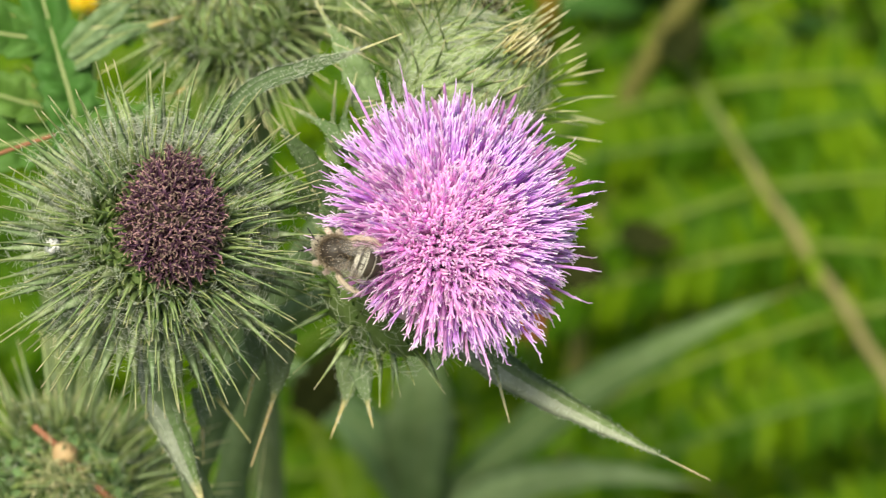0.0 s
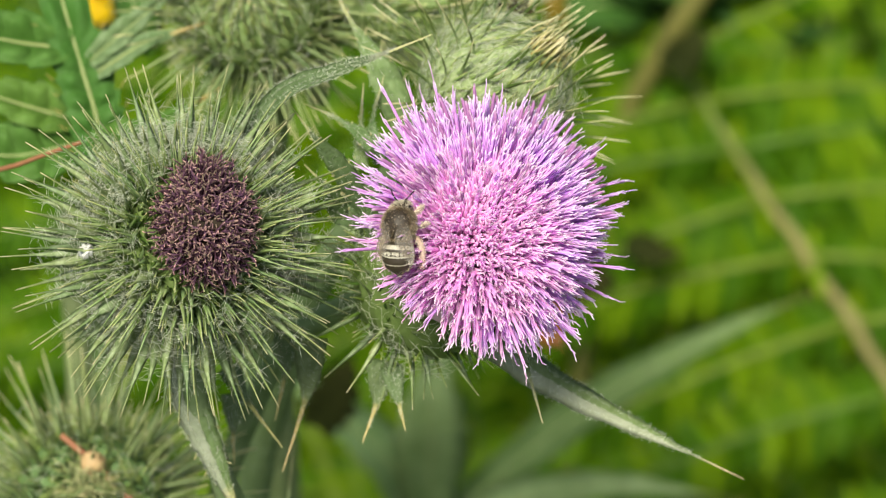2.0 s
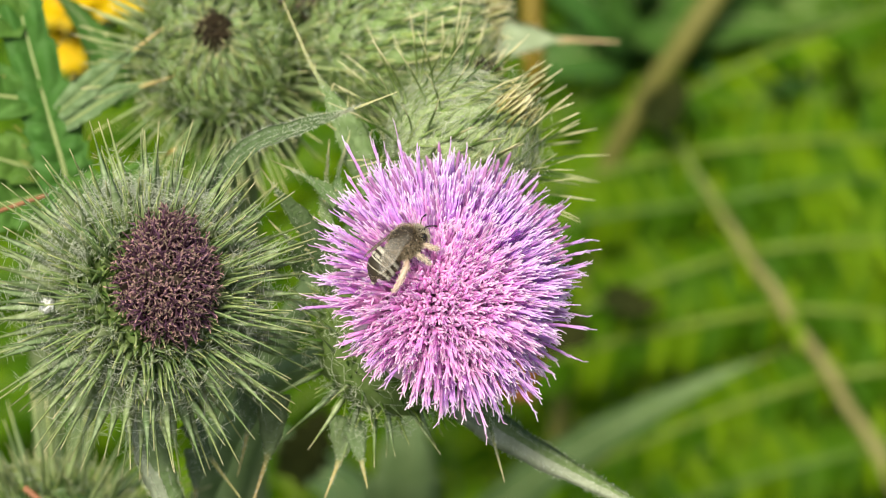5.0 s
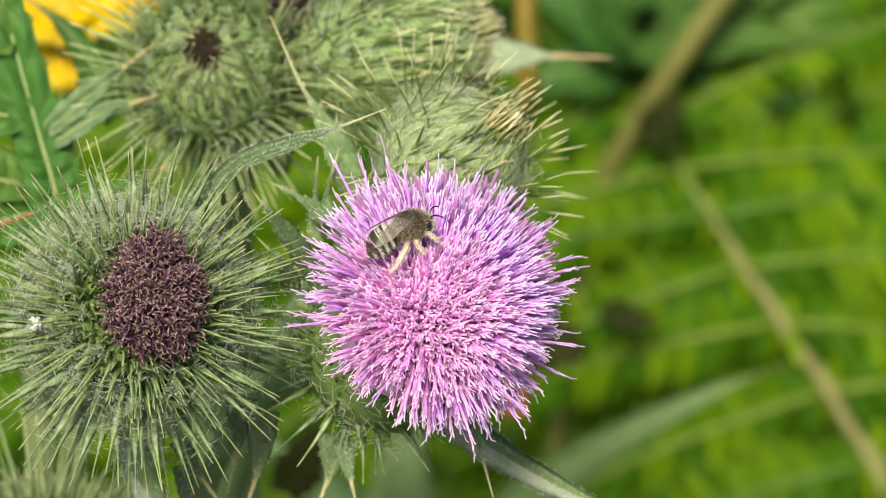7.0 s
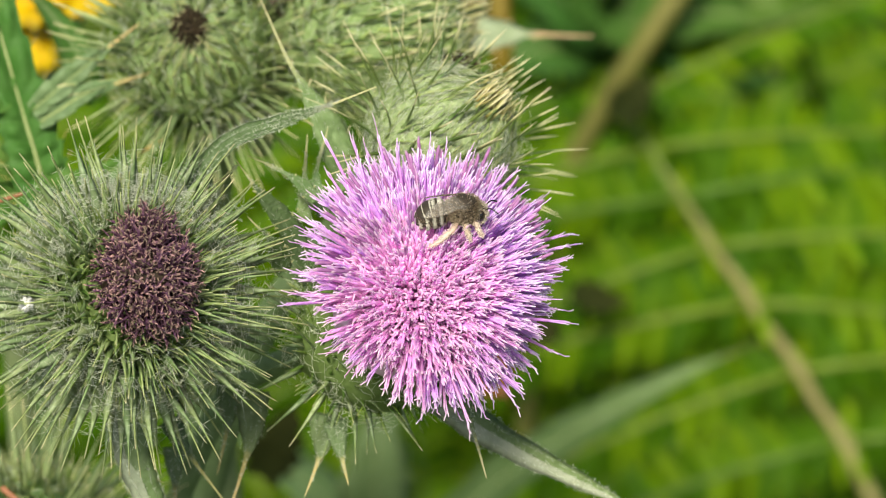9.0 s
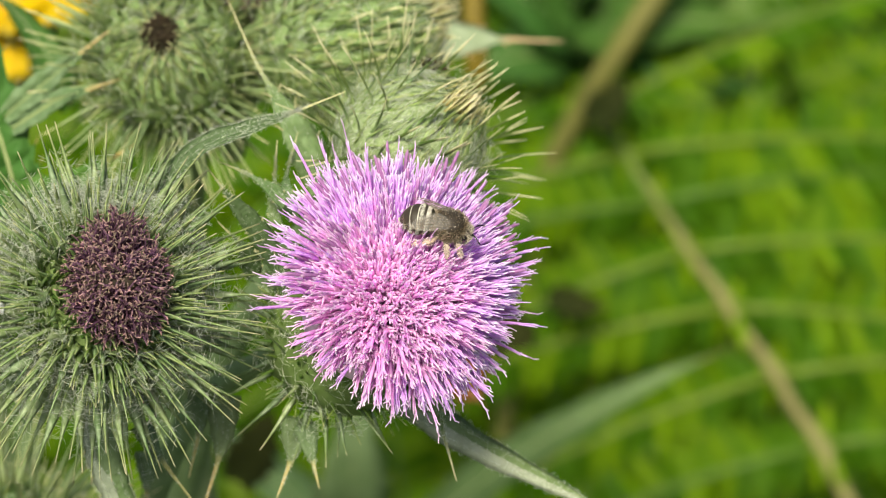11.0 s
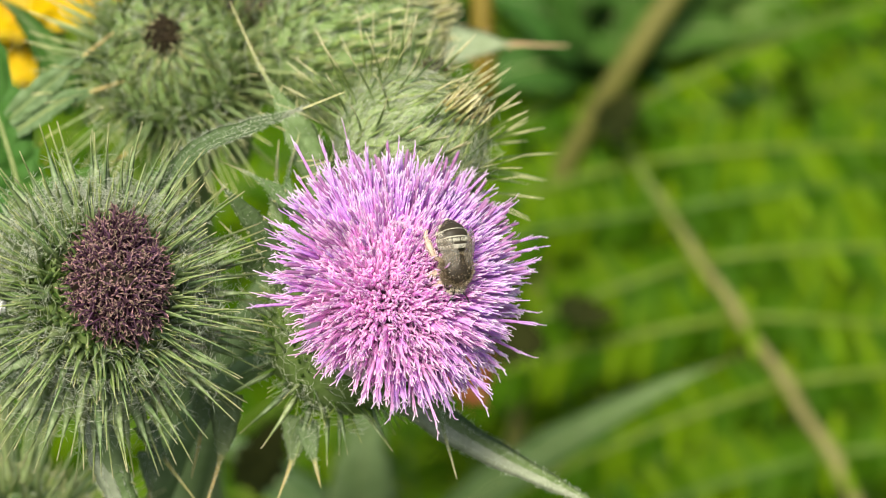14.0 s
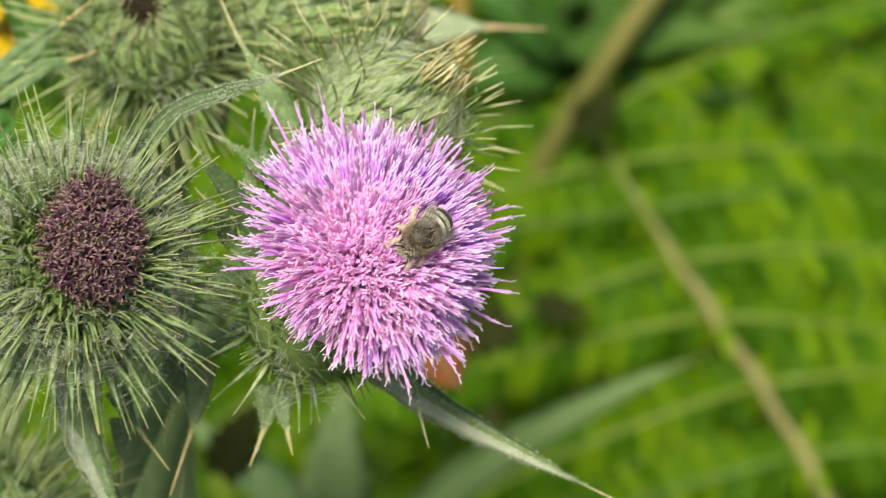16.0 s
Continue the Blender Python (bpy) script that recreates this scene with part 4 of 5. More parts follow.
leaf(spent, [at(-38, 10, -14), at(-29.6, 18.0, -12), at(-22.6, 20.8, -11.5), at(-16.2, 23.1, -11.4), at(-8.6, 26.1, -11.4)], 0.0009, way(-0.3, 0.35, 0.9), M_DULL, seed=6, fold=0.5, spine=0.27, rib=False, base=0.9, full=4.5, needle=0.0008, hairs=1900, teeth=0, label="narrow felted leaf ending in a long pale spine")
fl = Build()
fl.ball((0, 0, 0), 0.0008, 0.0011, 0.0007, 18, 12, rough=0.9)
for _ in range(60):
    d = Vector((random.gauss(0, 1), random.gauss(0, 1), random.gauss(0, 1))).normalized()
    fl.tube([d * 0.0004, d * 0.0009, d * 0.0013 + Vector((0, 0.0002, 0))], [0.00004, 0.00003, 0.00001], 3, close=False)
single("seed_fluff", fl.mesh("seed_fluff", M_WHITE), Matrix.Translation(at(-57.0, -5.0, 6.5)), "small white tuft of fluff caught on the spines", "fluff")

# ---- the bud behind the open flower ----
budding = thing("budding_thistle", (-0.02, 0.20, 0), "spear thistle with a pale green closed bud", "thistle", "thistles of the clump")
AX3 = way(0.60, 0.45, 0.48)
CUP3 = at(0.4, 18.8, -32)
cup3 = involucre(budding, CUP3, AX3, 0.0108, 1.08, M_BODY_FELT, "pale felted cup with fine dark bracts")
spines(cup3, 0.0108, 1.08, 110, 34, 120, NEEDLES, 0.24, 0.62, 0.0, 1.8, seed=31)
spines(cup3, 0.0104, 1.08, 50, 2, 24, TIPS, 0.85, 0.60, -0.3, 0.3, seed=32, name="yellow_bract", spread=0.06)
cobweb(cup3, 0.0108, 1.08, 1300, 22, 120, seed=33, reach=(1.0, 1.06), length=0.004, thick=0.00003, lie="combed")
cobweb(cup3, 0.0108, 1.08, 400, 30, 120, seed=34, reach=(1.02, 1.25), length=0.003, thick=0.000024)
stem(budding, [(-0.02, 0.20, -0.03), at(-22, -170, -220), at(-44, -70, -150), at(-30, -14, -95), at(-12, 10, -58), CUP3 - AX3 * 0.010], 0.0038, 0.0020)

fuzz(cup3, 0.0108, 1.08, 420, 28, 120, 0.0050, 0.04, 0.16, M_SOFTS, seed=35, thick=0.00009)
withered_tuft(budding, at(3.6, 28.6, -40), way(0.3, 0.9, 0.3), 0.0030, 0.0022, 0.0024, 90, mat=M_DARKTIP, size=0.5, seed=36, label="dark dried bracts")

# ---- buds further back ----
high = thing("thistle_bud_stem", (-0.05, 0.22, 0), "spear thistle with a round green bud, dark at its tip", "thistle", "thistles of the clump")
AX4 = way(-0.05, 0.22, 0.95)
CUP4 = at(-37.4, 34.0, -62)
cup4 = involucre(high, CUP4, AX4, 0.0115, 1.0, M_BODY_PALE)
spines(cup4, 0.0115, 1.0, 270, 24, 130, LONG_NEEDLES, 0.18, 0.80, -0.6, 2.8, seed=41)
cobweb(cup4, 0.0115, 1.0, 500, 15, 120, seed=42, length=0.004, reach=(1.0, 1.12), lie="combed")
cobweb(cup4, 0.0115, 1.0, 250, 50, 125, seed=44, length=0.004, reach=(1.05, 1.5), lie="round")
fuzz(cup4, 0.0115, 1.0, 750, 30, 130, 0.0062, 0.2, 0.7, M_SOFTS, seed=45, thick=0.00013)
withered_tuft(high, CUP4 + AX4 * 0.0118, AX4, 0.0024, 0.0024, 0.0030, 220, size=0.4, mat=M_DARKTIP, seed=43, label="dark dried tip")
stem(high, [(-0.05, 0.22, -0.03), at(-46, -170, -240), at(-44, -40, -160), at(-40, 15, -110), CUP4 - AX4 * 0.010], 0.0038, 0.0020)

wide = thing("leaning_thistle", (-0.03, 0.26, 0), "spear thistle with a large pale bud leaning sideways", "thistle", "thistles of the clump")
AX5 = way(0.93, 0.22, 0.28)
CUP5 = at(-9.2, 37.5, -63)
cup5 = involucre(wide, CUP5, AX5, 0.0125, 1.25, M_BODY_PALE)
spines(cup5, 0.0125, 1.25, 290, 30, 135, SHORT_NEEDLES, 0.06, 0.34, 0.0, 2.6, seed=51)
spines(cup5, 0.0118, 1.25, 40, 2, 26, TIPS, 0.85, 0.60, -0.3, 0.3, seed=52, name="yellow_bract", spread=0.06)
cobweb(cup5, 0.0125, 1.25, 700, 20, 125, seed=53, reach=(1.0, 1.08), length=0.004, lie="combed")
cobweb(cup5, 0.0125, 1.25, 350, 60, 130, seed=54, reach=(1.03, 1.2), length=0.004, lie="round")
fuzz(cup5, 0.0125, 1.25, 800, 33, 135, 0.0050, 0.08, 0.35, M_SOFTS, seed=55, thick=0.00013)
stem(wide, [(-0.03, 0.26, -0.03), at(-38, -170, -280), at(-40, -40, -190), at(-38, 15, -130), at(-30, 33, -90), CUP5 - AX5 * 0.014], 0.0038, 0.0020)
leaf(wide, [at(-12.6, 11.9, -30), at(-15.6, 19.5, -30), at(-18.8, 25.4, -30), at(-22.1, 30.9, -30), at(-26.5, 40.7, -30)], 0.0026, way(0.3, 0, 0.9), M_UPRIGHT, seed=8, spine=0.36, rib=False, hairs=300, full=1.5, needle=0.0009, label="narrow upright leaf with a long spine")
cup7 = involucre(wide, at(-24.0, 44.5, -72), way(-0.05, 0.05, 0.98), 0.0085, 1.0, M_BODY_PALE)
spines(cup7, 0.0085, 1.0, 110, 20, 120, SOFT, 0.25, 0.8, 0.0, 1.5, seed=57)
withered_tuft(wide, at(-24.0, 44.9, -64), way(-0.05, 0.05, 0.98), 0.0026, 0.0026, 0.0030, 120, seed=58, label="shrivelled reddish florets")
stem(wide, [at(-30, 20, -118), at(-25, 40, -92), at(-24, 44, -80)], 0.0020, 0.0018, name="side_stem")
leaf(wide, [at(-6, 37, -135), at(6, 40.8, -138), at(16, 41.3, -140), at(29, 41, -141)], 0.0036, way(0, 0.5, 0.85), M_PALE_LEAF, seed=9, spine=0.30, full=4.0, rib=False, fold=0.15, needle=0.0017, label="pale green leaf with a brown spine tip")

low = thing("low_thistle", (-0.085, 0.12, 0), "spear thistle with a spiny green bud low in the clump", "thistle", "thistles of the clump")
AX6 = way(0.05, 0.30, 0.90)
CUP6 = at(-64, -47, -66)
cup6 = involucre(low, CUP6, AX6, 0.0125, 1.0, M_BODY_PALE)
spines(cup6, 0.0125, 1.0, 300, 6, 130, SOFT, 0.25, 0.85, 0.3, 3.0, seed=61)
cobweb(cup6, 0.0125, 1.0, 150, 15, 120, seed=62)
fuzz(cup6, 0.0125, 1.0, 1200, 8, 130, 0.0065, 0.3, 0.8, M_SOFTS, seed=65, thick=0.00013)
stem(low, down(CUP6 - AX6 * 0.010, (-0.085, 0.12, 0), (0, 0.01)), 0.0038, 0.0020)
leaf(low, [at(-42, -70, -62), at(-36, -58, -60), at(-33, -50, -60), at(-31, -36, -58)], 0.0022, way(0, 0.2, 0.9), seed=10, label="narrow leaf")

seed_stalk = thing("seed_stalk", (-0.05, 0.10, 0), "thin red-brown stalk with a tan seed ball", "seed stalk")
stem(seed_stalk, [(-0.05, 0.10, -0.02), at(-40, -75, -62), at(-52, -50, -57), at(-57.5, -44, -55), at(-62.3, -38.9, -54), at(-67.5, -34.5, -54)], 0.0007, 0.0005, M_RED, ribs=False)
sb = Build()
sb.ball((0, 0, 0), 0.0021, 0.0019, 0.0020, 14, 10, rough=0.12)
part("seed_ball", sb.mesh("seed_ball", M_TAN), seed_stalk, Matrix.Translation(at(-62.5, -38.9, -53.5)), "tan seed ball")
twig = thing("red_twig", (-0.10, 0.15, 0), "thin orange-brown twig behind the spines", "twig")
stem(twig, [(-0.10, 0.15, -0.02), at(-95, -25, -60), at(-80, 4, -36), at(-70, 8.0, -30), at(-61, 11, -27)], 0.0006, 0.0003, M_RED, ribs=False)

# ---- lobed leaves at the back ----
lobed = thing("thistle_leaf_rosette", (-0.09, 0.25, 0), "broad lobed thistle leaf with spine-tipped lobes", "thistle", "thistles of the clump")
stem(lobed, [(-0.09, 0.25, -0.03), at(-70, -190, -230), at(-72, -40, -130), at(-72, 0, -106)], 0.004, 0.002)
rugose_leaf(lobed, [at(-60, 2, -66), at(-62.7, 15.6, -63), at(-65.2, 24.1, -63), at(-70.6, 43.5, -63), at(-76.3, 66, -67)], 0.0042, way(0.15, 0.1, 0.95), M_GREEN_LEAF, seed=12, base=0.9, full=4.0, veins=11, teeth=13, label="broad puckered green blade with a pale rib")
for i, (p0, p1, p2, wd) in enumerate((((-63.5, 24.5, -62), (-56.1, 30.3, -59), (-50.5, 34.5, -56), 0.0019), ((-62.3, 22.6, -62), (-55.2, 26.8, -59), (-49.4, 28.6, -56), 0.0017), ((-66.9, 26.3, -63), (-79.1, 28.3, -61), (-92.3, 33.9, -61), 0.005), ((-68.8, 38.6, -63), (-84.8, 43.3, -62), (-98.0, 51.8, -62), 0.006), ((-65.9, 11.3, -65), (-77.2, 9.4, -63), (-94.2, 13.2, -63), 0.006), ((-65.0, 9.4, -64), (-55.6, 12.2, -60), (-47.3, 17.0, -57), 0.0036), ((-66.0, 15.0, -65), (-76.0, 18.0, -63), (-86.0, 21.5, -62), 0.0042))):
    rugose_leaf(lobed, [at(*p0), at(*p1), at(*p2)], wd, way(0.1, 0.3, 0.9), M_LOBE if i in (0, 1) else M_GREEN_LEAF, name="lobe", seed=20 + i, veins=5, teeth=4, prick=False, fold=0.55, tip=0.0062, rib=0.0003, label="puckered spine-tipped lobe")

# ---- yellow ragwort ----
def daisy(parent, p, axis, r, seed):
    rng = random.Random(seed)
    m = frame_of(p, axis, E_U)
    d = Build()
    d.ball((0, 0, 0), r * 0.36, r * 0.36, r * 0.22, 16, 8, rough=0.2)
    disc = part("flower_disc", d.mesh("flower_disc", M_YDISC), parent, m, "golden disc")
    b = Build()
    n = 7
    for sgn in (0, 1):
        for i in range(n):
            s = i / (n - 1)
            w = r * 0.23 * math.sin(math.pi * (0.15 + 0.8 * s)) + 0.0001
            for x in (-1, 0, 1):
                b.v.append(Vector((r * (0.3 + 0.75 * s), x * w, -0.2 * r * s * s + (0.0002 if sgn else 0) + 0.04 * r * (1 - x * x))))
                b.a.append(s)
    for sgn in (0, 1):
        for i in range(n - 1):
            for x in range(2):
                a = sgn * n * 3 + i * 3 + x
                b.f.append((a, a + 3, a + 4, a + 1) if sgn == 0 else (a, a + 1, a + 4, a + 3))
                b.m.append(0)
    ray = b.mesh("ray_petal", M_YELLOW)
    for k in range(15):
        ob = new("ray_petal", ray)
        ob.parent = disc
        ob.matrix_basis = Matrix.Rotation(2 * math.pi * k / 15 + rng.gauss(0, 0.05), 4, "Z") @ Matrix.Rotation(rng.gauss(0, 0.12), 4, "Y")


ragwort = thing("ragwort", (-0.13, 0.42, 0), "ragwort with bright yellow daisy flowers", "wildflower")
stem(ragwort, [(-0.13, 0.42, -0.03), at(-85, -120, -330), at(-80, 20, -225), at(-75, 45, -208)], 0.003, 0.0018)
for k, (u, v, w, r) in enumerate(((-67.5, 54, -190, 0.0080), (-62, 59, -194, 0.008), (-74, 58, -196, 0.008), (-79.5, 51.5, -200, 0.0065), (-78.5, 43, -206, 0.0055), (-86, 52, -203, 0.0065), (-84, 60, -206, 0.008), (-95, 54, -206, 0.008))):
    daisy(ragwort, at(u, v, w), way(random.gauss(0, 0.2), 0.4 + random.gauss(0, 0.15), 0.8), r, k)
    stem(ragwort, [at(-76, 40, -213), at((-76 + u) / 2, v - 10, w - 9), at(u, v, w - 1.5)], 0.0012, 0.0008, name="flower_stalk")
leaf(ragwort, [at(-57.0, 28, -104), at(-58.6, 32.2, -100), at(-61.1, 37.5, -100), at(-66.4, 44.2, -100), at(-80.0, 54.0, -101)], 0.0038, way(0.2, 0.3, 0.9), M_GREEN_LEAF, seed=30, fold=0.2, label="dark green leaf")


# ---- bracken ----
PINNA_DROOP = 0.16


def pinna_build(length, width, seed):
    """One side branch of a fern frond: rib along x and paired leaflets."""
    rng = random.Random(seed)
    b = Build()
    n = 26

    def rib(s):
        return Vector((length * s, PINNA_DROOP * length * s * s, -0.08 * length * s * s))

    b.tube([rib(i / 9) for i in range(10)], [0.0009 * (1 - i / 10) + 0.0002 for i in range(10)], 5, mat=1)
    for i in range(n):
        s = 0.005 + 0.985 * i / n
        p = rib(s)
        w = width * (0.25 + 0.75 * math.sin(min(1, (1 - s) * 1.9) * math.pi / 2)) * rng.uniform(0.85, 1.1)
        for sgn in (-1, 1):
            d = Vector((0.30, sgn, -0.14 + rng.gauss(0, 0.26))).normalized()
            t = Vector((1, 0, rng.gauss(0, 0.3)))
            hw = length / n * 0.43
            start = len(b.v)
            for q in range(5):
                x = q / 4
                ww = hw * (1 - 0.75 * x ** 2.5)
                c = p + d * w * x + Vector((0, 0, -0.12 * w * x * x))
                b.v += [c - t * ww + Vector((0, 0, -ww * 0.35)), c, c + t * ww + Vector((0, 0, -ww * 0.35))]
                b.a += [x] * 3
            for q in range(4):
                for k in range(2):
                    a = start + q * 3 + k
                    b.f.append((a, a + 1, a + 4, a + 3))
                    b.m.append(0)
    return b


PINNAE = [pinna_build(0.105, 0.0105, 70 + k).mesh("pinna", [M_FERN, M_FERN_RIB]) for k in range(4)]


def frond(name, pts, normal, pitch, scale0, scale1, label, ang=(62, 62), seed=1, foot=None, stalk=None):
    """A fern frond: stalk and paired side branches that shorten to the tip."""
    rng = random.Random(seed)
    path = curve(pts, 60)
    for i in range(2, 58):
        t = (path[i + 1] - path[i - 1]).normalized()
        path[i] = path[i] + t.cross(Vector(normal)).normalized() * 0.0010 * noise.noise(Vector((i * 0.33, seed * 7.1, 0)))
    base = Vector(foot) if foot else path[0]
    ob = thing(name, base, label, "fern", "ferns behind the thistles")
    b = Build()
    lead = curve([base + Vector((0, 0, -0.02)), base.lerp(path[0], 0.6) + Vector((0, 0.02, 0)), path[0]], 12)[:-1] if foot else []
    full = lead + path
    b.tube(full, [0.0025 * (1 - 0.75 * i / len(full)) * (1 + 0.45 * max(0.0, math.sin(i * 1.1)) ** 4) for i in range(len(full))], 7)
    part("stalk", b.mesh("stalk", stalk or M_RACHIS), ob)
    total = sum((path[i + 1] - path[i]).length for i in range(59))
    count = int(total / pitch)
    for i in range(count):
        s = (i + 0.5) / count
        x = s * 59
        k = min(int(x), 58)
        p = path[k].lerp(path[k + 1], x - k)
        t = (path[k + 1] - path[k]).normalized()
        side = t.cross(Vector(normal)).normalized()
        up = side.cross(t)
        sc = scale0 + (scale1 - scale0) * s
        for sgn in (-1, 1):
            a = radians(ang[0 if sgn < 0 else 1] + rng.gauss(0, 3))
            d = t * math.cos(a) + side * sgn * math.sin(a) - up * 0.10
            m = frame_of(p, up, d) @ Matrix.Rotation(rng.gauss(0, 0.10), 4, "X") @ Matrix.Scale(sc * rng.uniform(0.92, 1.06), 4)
            if sgn > 0:
                m = m @ Matrix.Diagonal((1, -1, 1, 1))
            part("pinna", rng.choice(PINNAE), ob, m)
    return ob


frond("fern_frond", [at(150, -130, -405), at(103, -42, -402), at(72.5, 3, -400), at(51, 36, -404), at(30, 60, -440)], way(0.05, 0.1, 1), 0.0215, 1.25, 0.95, "bright green bracken frond with a tan stalk", (74, 111), 1, (0.22, 0.42, 0))
for k, (u, v, w, turn, sc) in enumerate(((-60, -20, -450, 110, 1.1), (40, -120, -470, 60, 1.2), (-120, 40, -460, 95, 1.1), (120, -30, -560, 100, 1.3), (-90, -90, -520, 45, 1.2), (160, -60, -560, 140, 1.3), (-40, 110, -600, 10, 1.3), (25, -75, -450, 30, 1.15))):
    a = radians(turn)
    d = Vector((math.cos(a), math.sin(a)))
    L0 = 120
    pts = [at(u - d.x * L0, v - d.y * L0, w - 25), at(u, v, w), at(u + d.x * L0, v + d.y * L0, w - 12)]
    foot = pts[0] + Vector((0.02, 0.08, 0))
    foot.z = 0
    frond("fern_frond", pts, way(random.gauss(0, 0.15), 0.15, 1), 0.017, sc, 0.7 * sc, "green bracken frond deep in the bank", (70, 70), 80 + k, foot, M_FERN_RIB)

brown = thing("dry_stalk", (0.09, 0.50, 0), "dry tan stalk leaning behind the ferns", "dry stalk")
stem(brown, [(0.09, 0.50, -0.03), at(20, -120, -470), at(36, 20, -405), at(42, 34, -398), at(54, 53, -390), at(66.3, 71.3, -388), at(84, 100, -390)], 0.0026, 0.0033, M_BROWN, ribs=False)
ochre = thing("dry_stalk", (0.02, 0.62, 0), "ochre dry stalk behind the buds", "dry stalk")
stem(ochre, [(0.02, 0.62, -0.03), at(10, -60, -540), at(10, -9, -430), at(10.3, 9, -335), at(15.4, 39, -260), at(14.9, 57, -255), at(15, 91, -260)], 0.0026, 0.0024, M_GOLD, ribs=False)
for stalk, spots, mat in ((brown, ((37.5, 24, -404), (48, 44, -394.5), (60, 62, -389)), M_BROWN), (ochre, ((12.5, 24, -292), (15.2, 48, -257)), M_GOLD)):
    for k, spot in enumerate(spots):
        nb = Build()
        nb.ball((0, 0, 0), 0.0034, 0.0036, 0.0030, 14, 10, rough=0.25)
        part("node", nb.mesh("node", mat), stalk, Matrix.Translation(at(*spot)), "swollen joint of the stalk")
dead = thing("dead_leaf", at(12, -20, -160), "curled orange-brown dead leaf", "leaf")
leaf(dead, [at(7, -14, -163), at(11.3, -21, -159), at(15.0, -26.5, -161)], 0.0062, way(0.2, 0.3, 0.9), M_DEAD, name="blade", seed=33, fold=0.3)
# added dark leaf shapes in place of shaded gaps behind the thistles
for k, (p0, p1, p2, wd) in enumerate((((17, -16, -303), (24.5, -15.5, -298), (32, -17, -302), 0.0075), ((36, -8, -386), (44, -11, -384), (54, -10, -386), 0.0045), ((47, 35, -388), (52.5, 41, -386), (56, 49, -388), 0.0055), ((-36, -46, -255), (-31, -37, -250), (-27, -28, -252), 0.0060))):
    gap_leaf = thing("shade_gap_leaf", at(*p1), "near-black leaf shape added in place of a shaded gap between the ferns", "leaf", "rotten leaves")
    leaf(gap_leaf, [at(*p0), at(*p1), at(*p2)], wd, way(0.2, 0.3, 0.9), M_SHADE_GAP, name="blade", seed=34 + k, fold=0.5, ripple=0.2, rib=False, teeth=0)
long_leaf = thing("long_leaf_plant", (0.0, 0.42, 0), "plant with long grey-green leaves among the ferns", "wildflower")
stem(long_leaf, [(0.0, 0.42, -0.03), at(-15, -160, -350), at(-12, -75, -322)], 0.003, 0.002)
for k, (p0, p1, p2, p3, wd) in enumerate((((-12, -75, -322), (20, -48, -312), (50, -30, -308), (79, -17.5, -310), 0.0075), ((-12, -75, -322), (-22, -57, -312), (-36, -44, -305), (-52, -30, -305), 0.010), ((-12, -76, -322), (-12, -52, -298), (-11, -38, -290), (-9, -20, -285), 0.0125), ((-12, -76, -322), (10, -66, -310), (32, -62, -300), (60, -66, -300), 0.007))):
    leaf(long_leaf, [at(*p0), at(*p1), at(*p2), at(*p3)], wd * 0.75, way(0.1, 0.5, 0.85), M_GREY if k else M_GREY_DARK, seed=40 + k, fold=0.2, spine=0.1, label="long grey-green leaf")

broad = thing("broad_leaf_plant", (0.10, 0.72, 0), "plant with broad dark blue-green leaves above the ferns", "wildflower")
stem(broad, [(0.10, 0.72, -0.03), at(50, -150, -640), at(48, 10, -520), at(46, 55, -450)], 0.004, 0.002)
for k, (p1, p2, p3, wd) in enumerate((((40, 62, -412), (28, 70, -407), (12, 74, -410), 0.012), ((52, 66, -412), (62, 78, -408), (76, 86, -414), 0.014), ((52, 60, -408), (72, 62, -402), (96, 60, -408), 0.012), ((44, 68, -412), (44, 84, -410), (40, 104, -416), 0.013), ((36, 54, -414), (24, 52, -410), (10, 44, -412), 0.011), ((60, 70, -420), (90, 80, -418), (118, 84, -424), 0.014), ((60, 56, -412), (76, 48, -408), (94, 44, -412), 0.009), ((66, 62, -414), (92, 66, -404), (124, 66, -406), 0.012), ((66, 72, -414), (100, 92, -404), (128, 98, -410), 0.014))):
    leaf(broad, [at(46, 55, -448), at(*p1), at(*p2), at(*p3)], wd, way(0.1, 0.4, 0.9), M_BROAD, seed=70 + k, fold=0.25, spine=0.03, teeth=0, ripple=0.05, label="broad dark green leaf")

# undergrowth between the ferns
ub = Build()
rng = random.Random(90)
for i in range(9200):
    u, v = rng.gauss(0, 175), rng.gauss(0, 175)
    p = at(u, v, rng.uniform(-760, -600))
    if i >= 5200:
        p.z *= rng.random()
        p.y += 0.02
    if p.z < 0.01:
        p.z = rng.uniform(0.01, 0.1)
    d = Vector((rng.gauss(0, 1), rng.gauss(0, 1), rng.gauss(0.4, 0.6))).normalized()
    side = d.cross(Vector((rng.gauss(0, 0.5), rng.gauss(0, 0.5), 1))).normalized()
    up = side.cross(d)
    ln, wd = rng.uniform(0.02, 0.05), rng.uniform(0.006, 0.014)
    s0 = len(ub.v)
    for q, (x, w) in enumerate(((0, 0.15), (0.35, 1.0), (0.7, 0.8), (1.0, 0.05))):
        c = p + d * ln * x - up * ln * 0.25 * x * x
        ub.v += [c - side * wd * w + up * wd * w * 0.3, c, c + side * wd * w + up * wd * w * 0.3]
        ub.a += [x] * 3
    for q in range(3):
        for k in range(2):
            a = s0 + q * 3 + k
            ub.f.append((a, a + 1, a + 4, a + 3))
            ub.m.append(0)
single("undergrowth", ub.mesh("undergrowth", M_UNDER), Matrix.Identity(4), "mixed green leaves filling the bank", "undergrowth", kind="stuff")

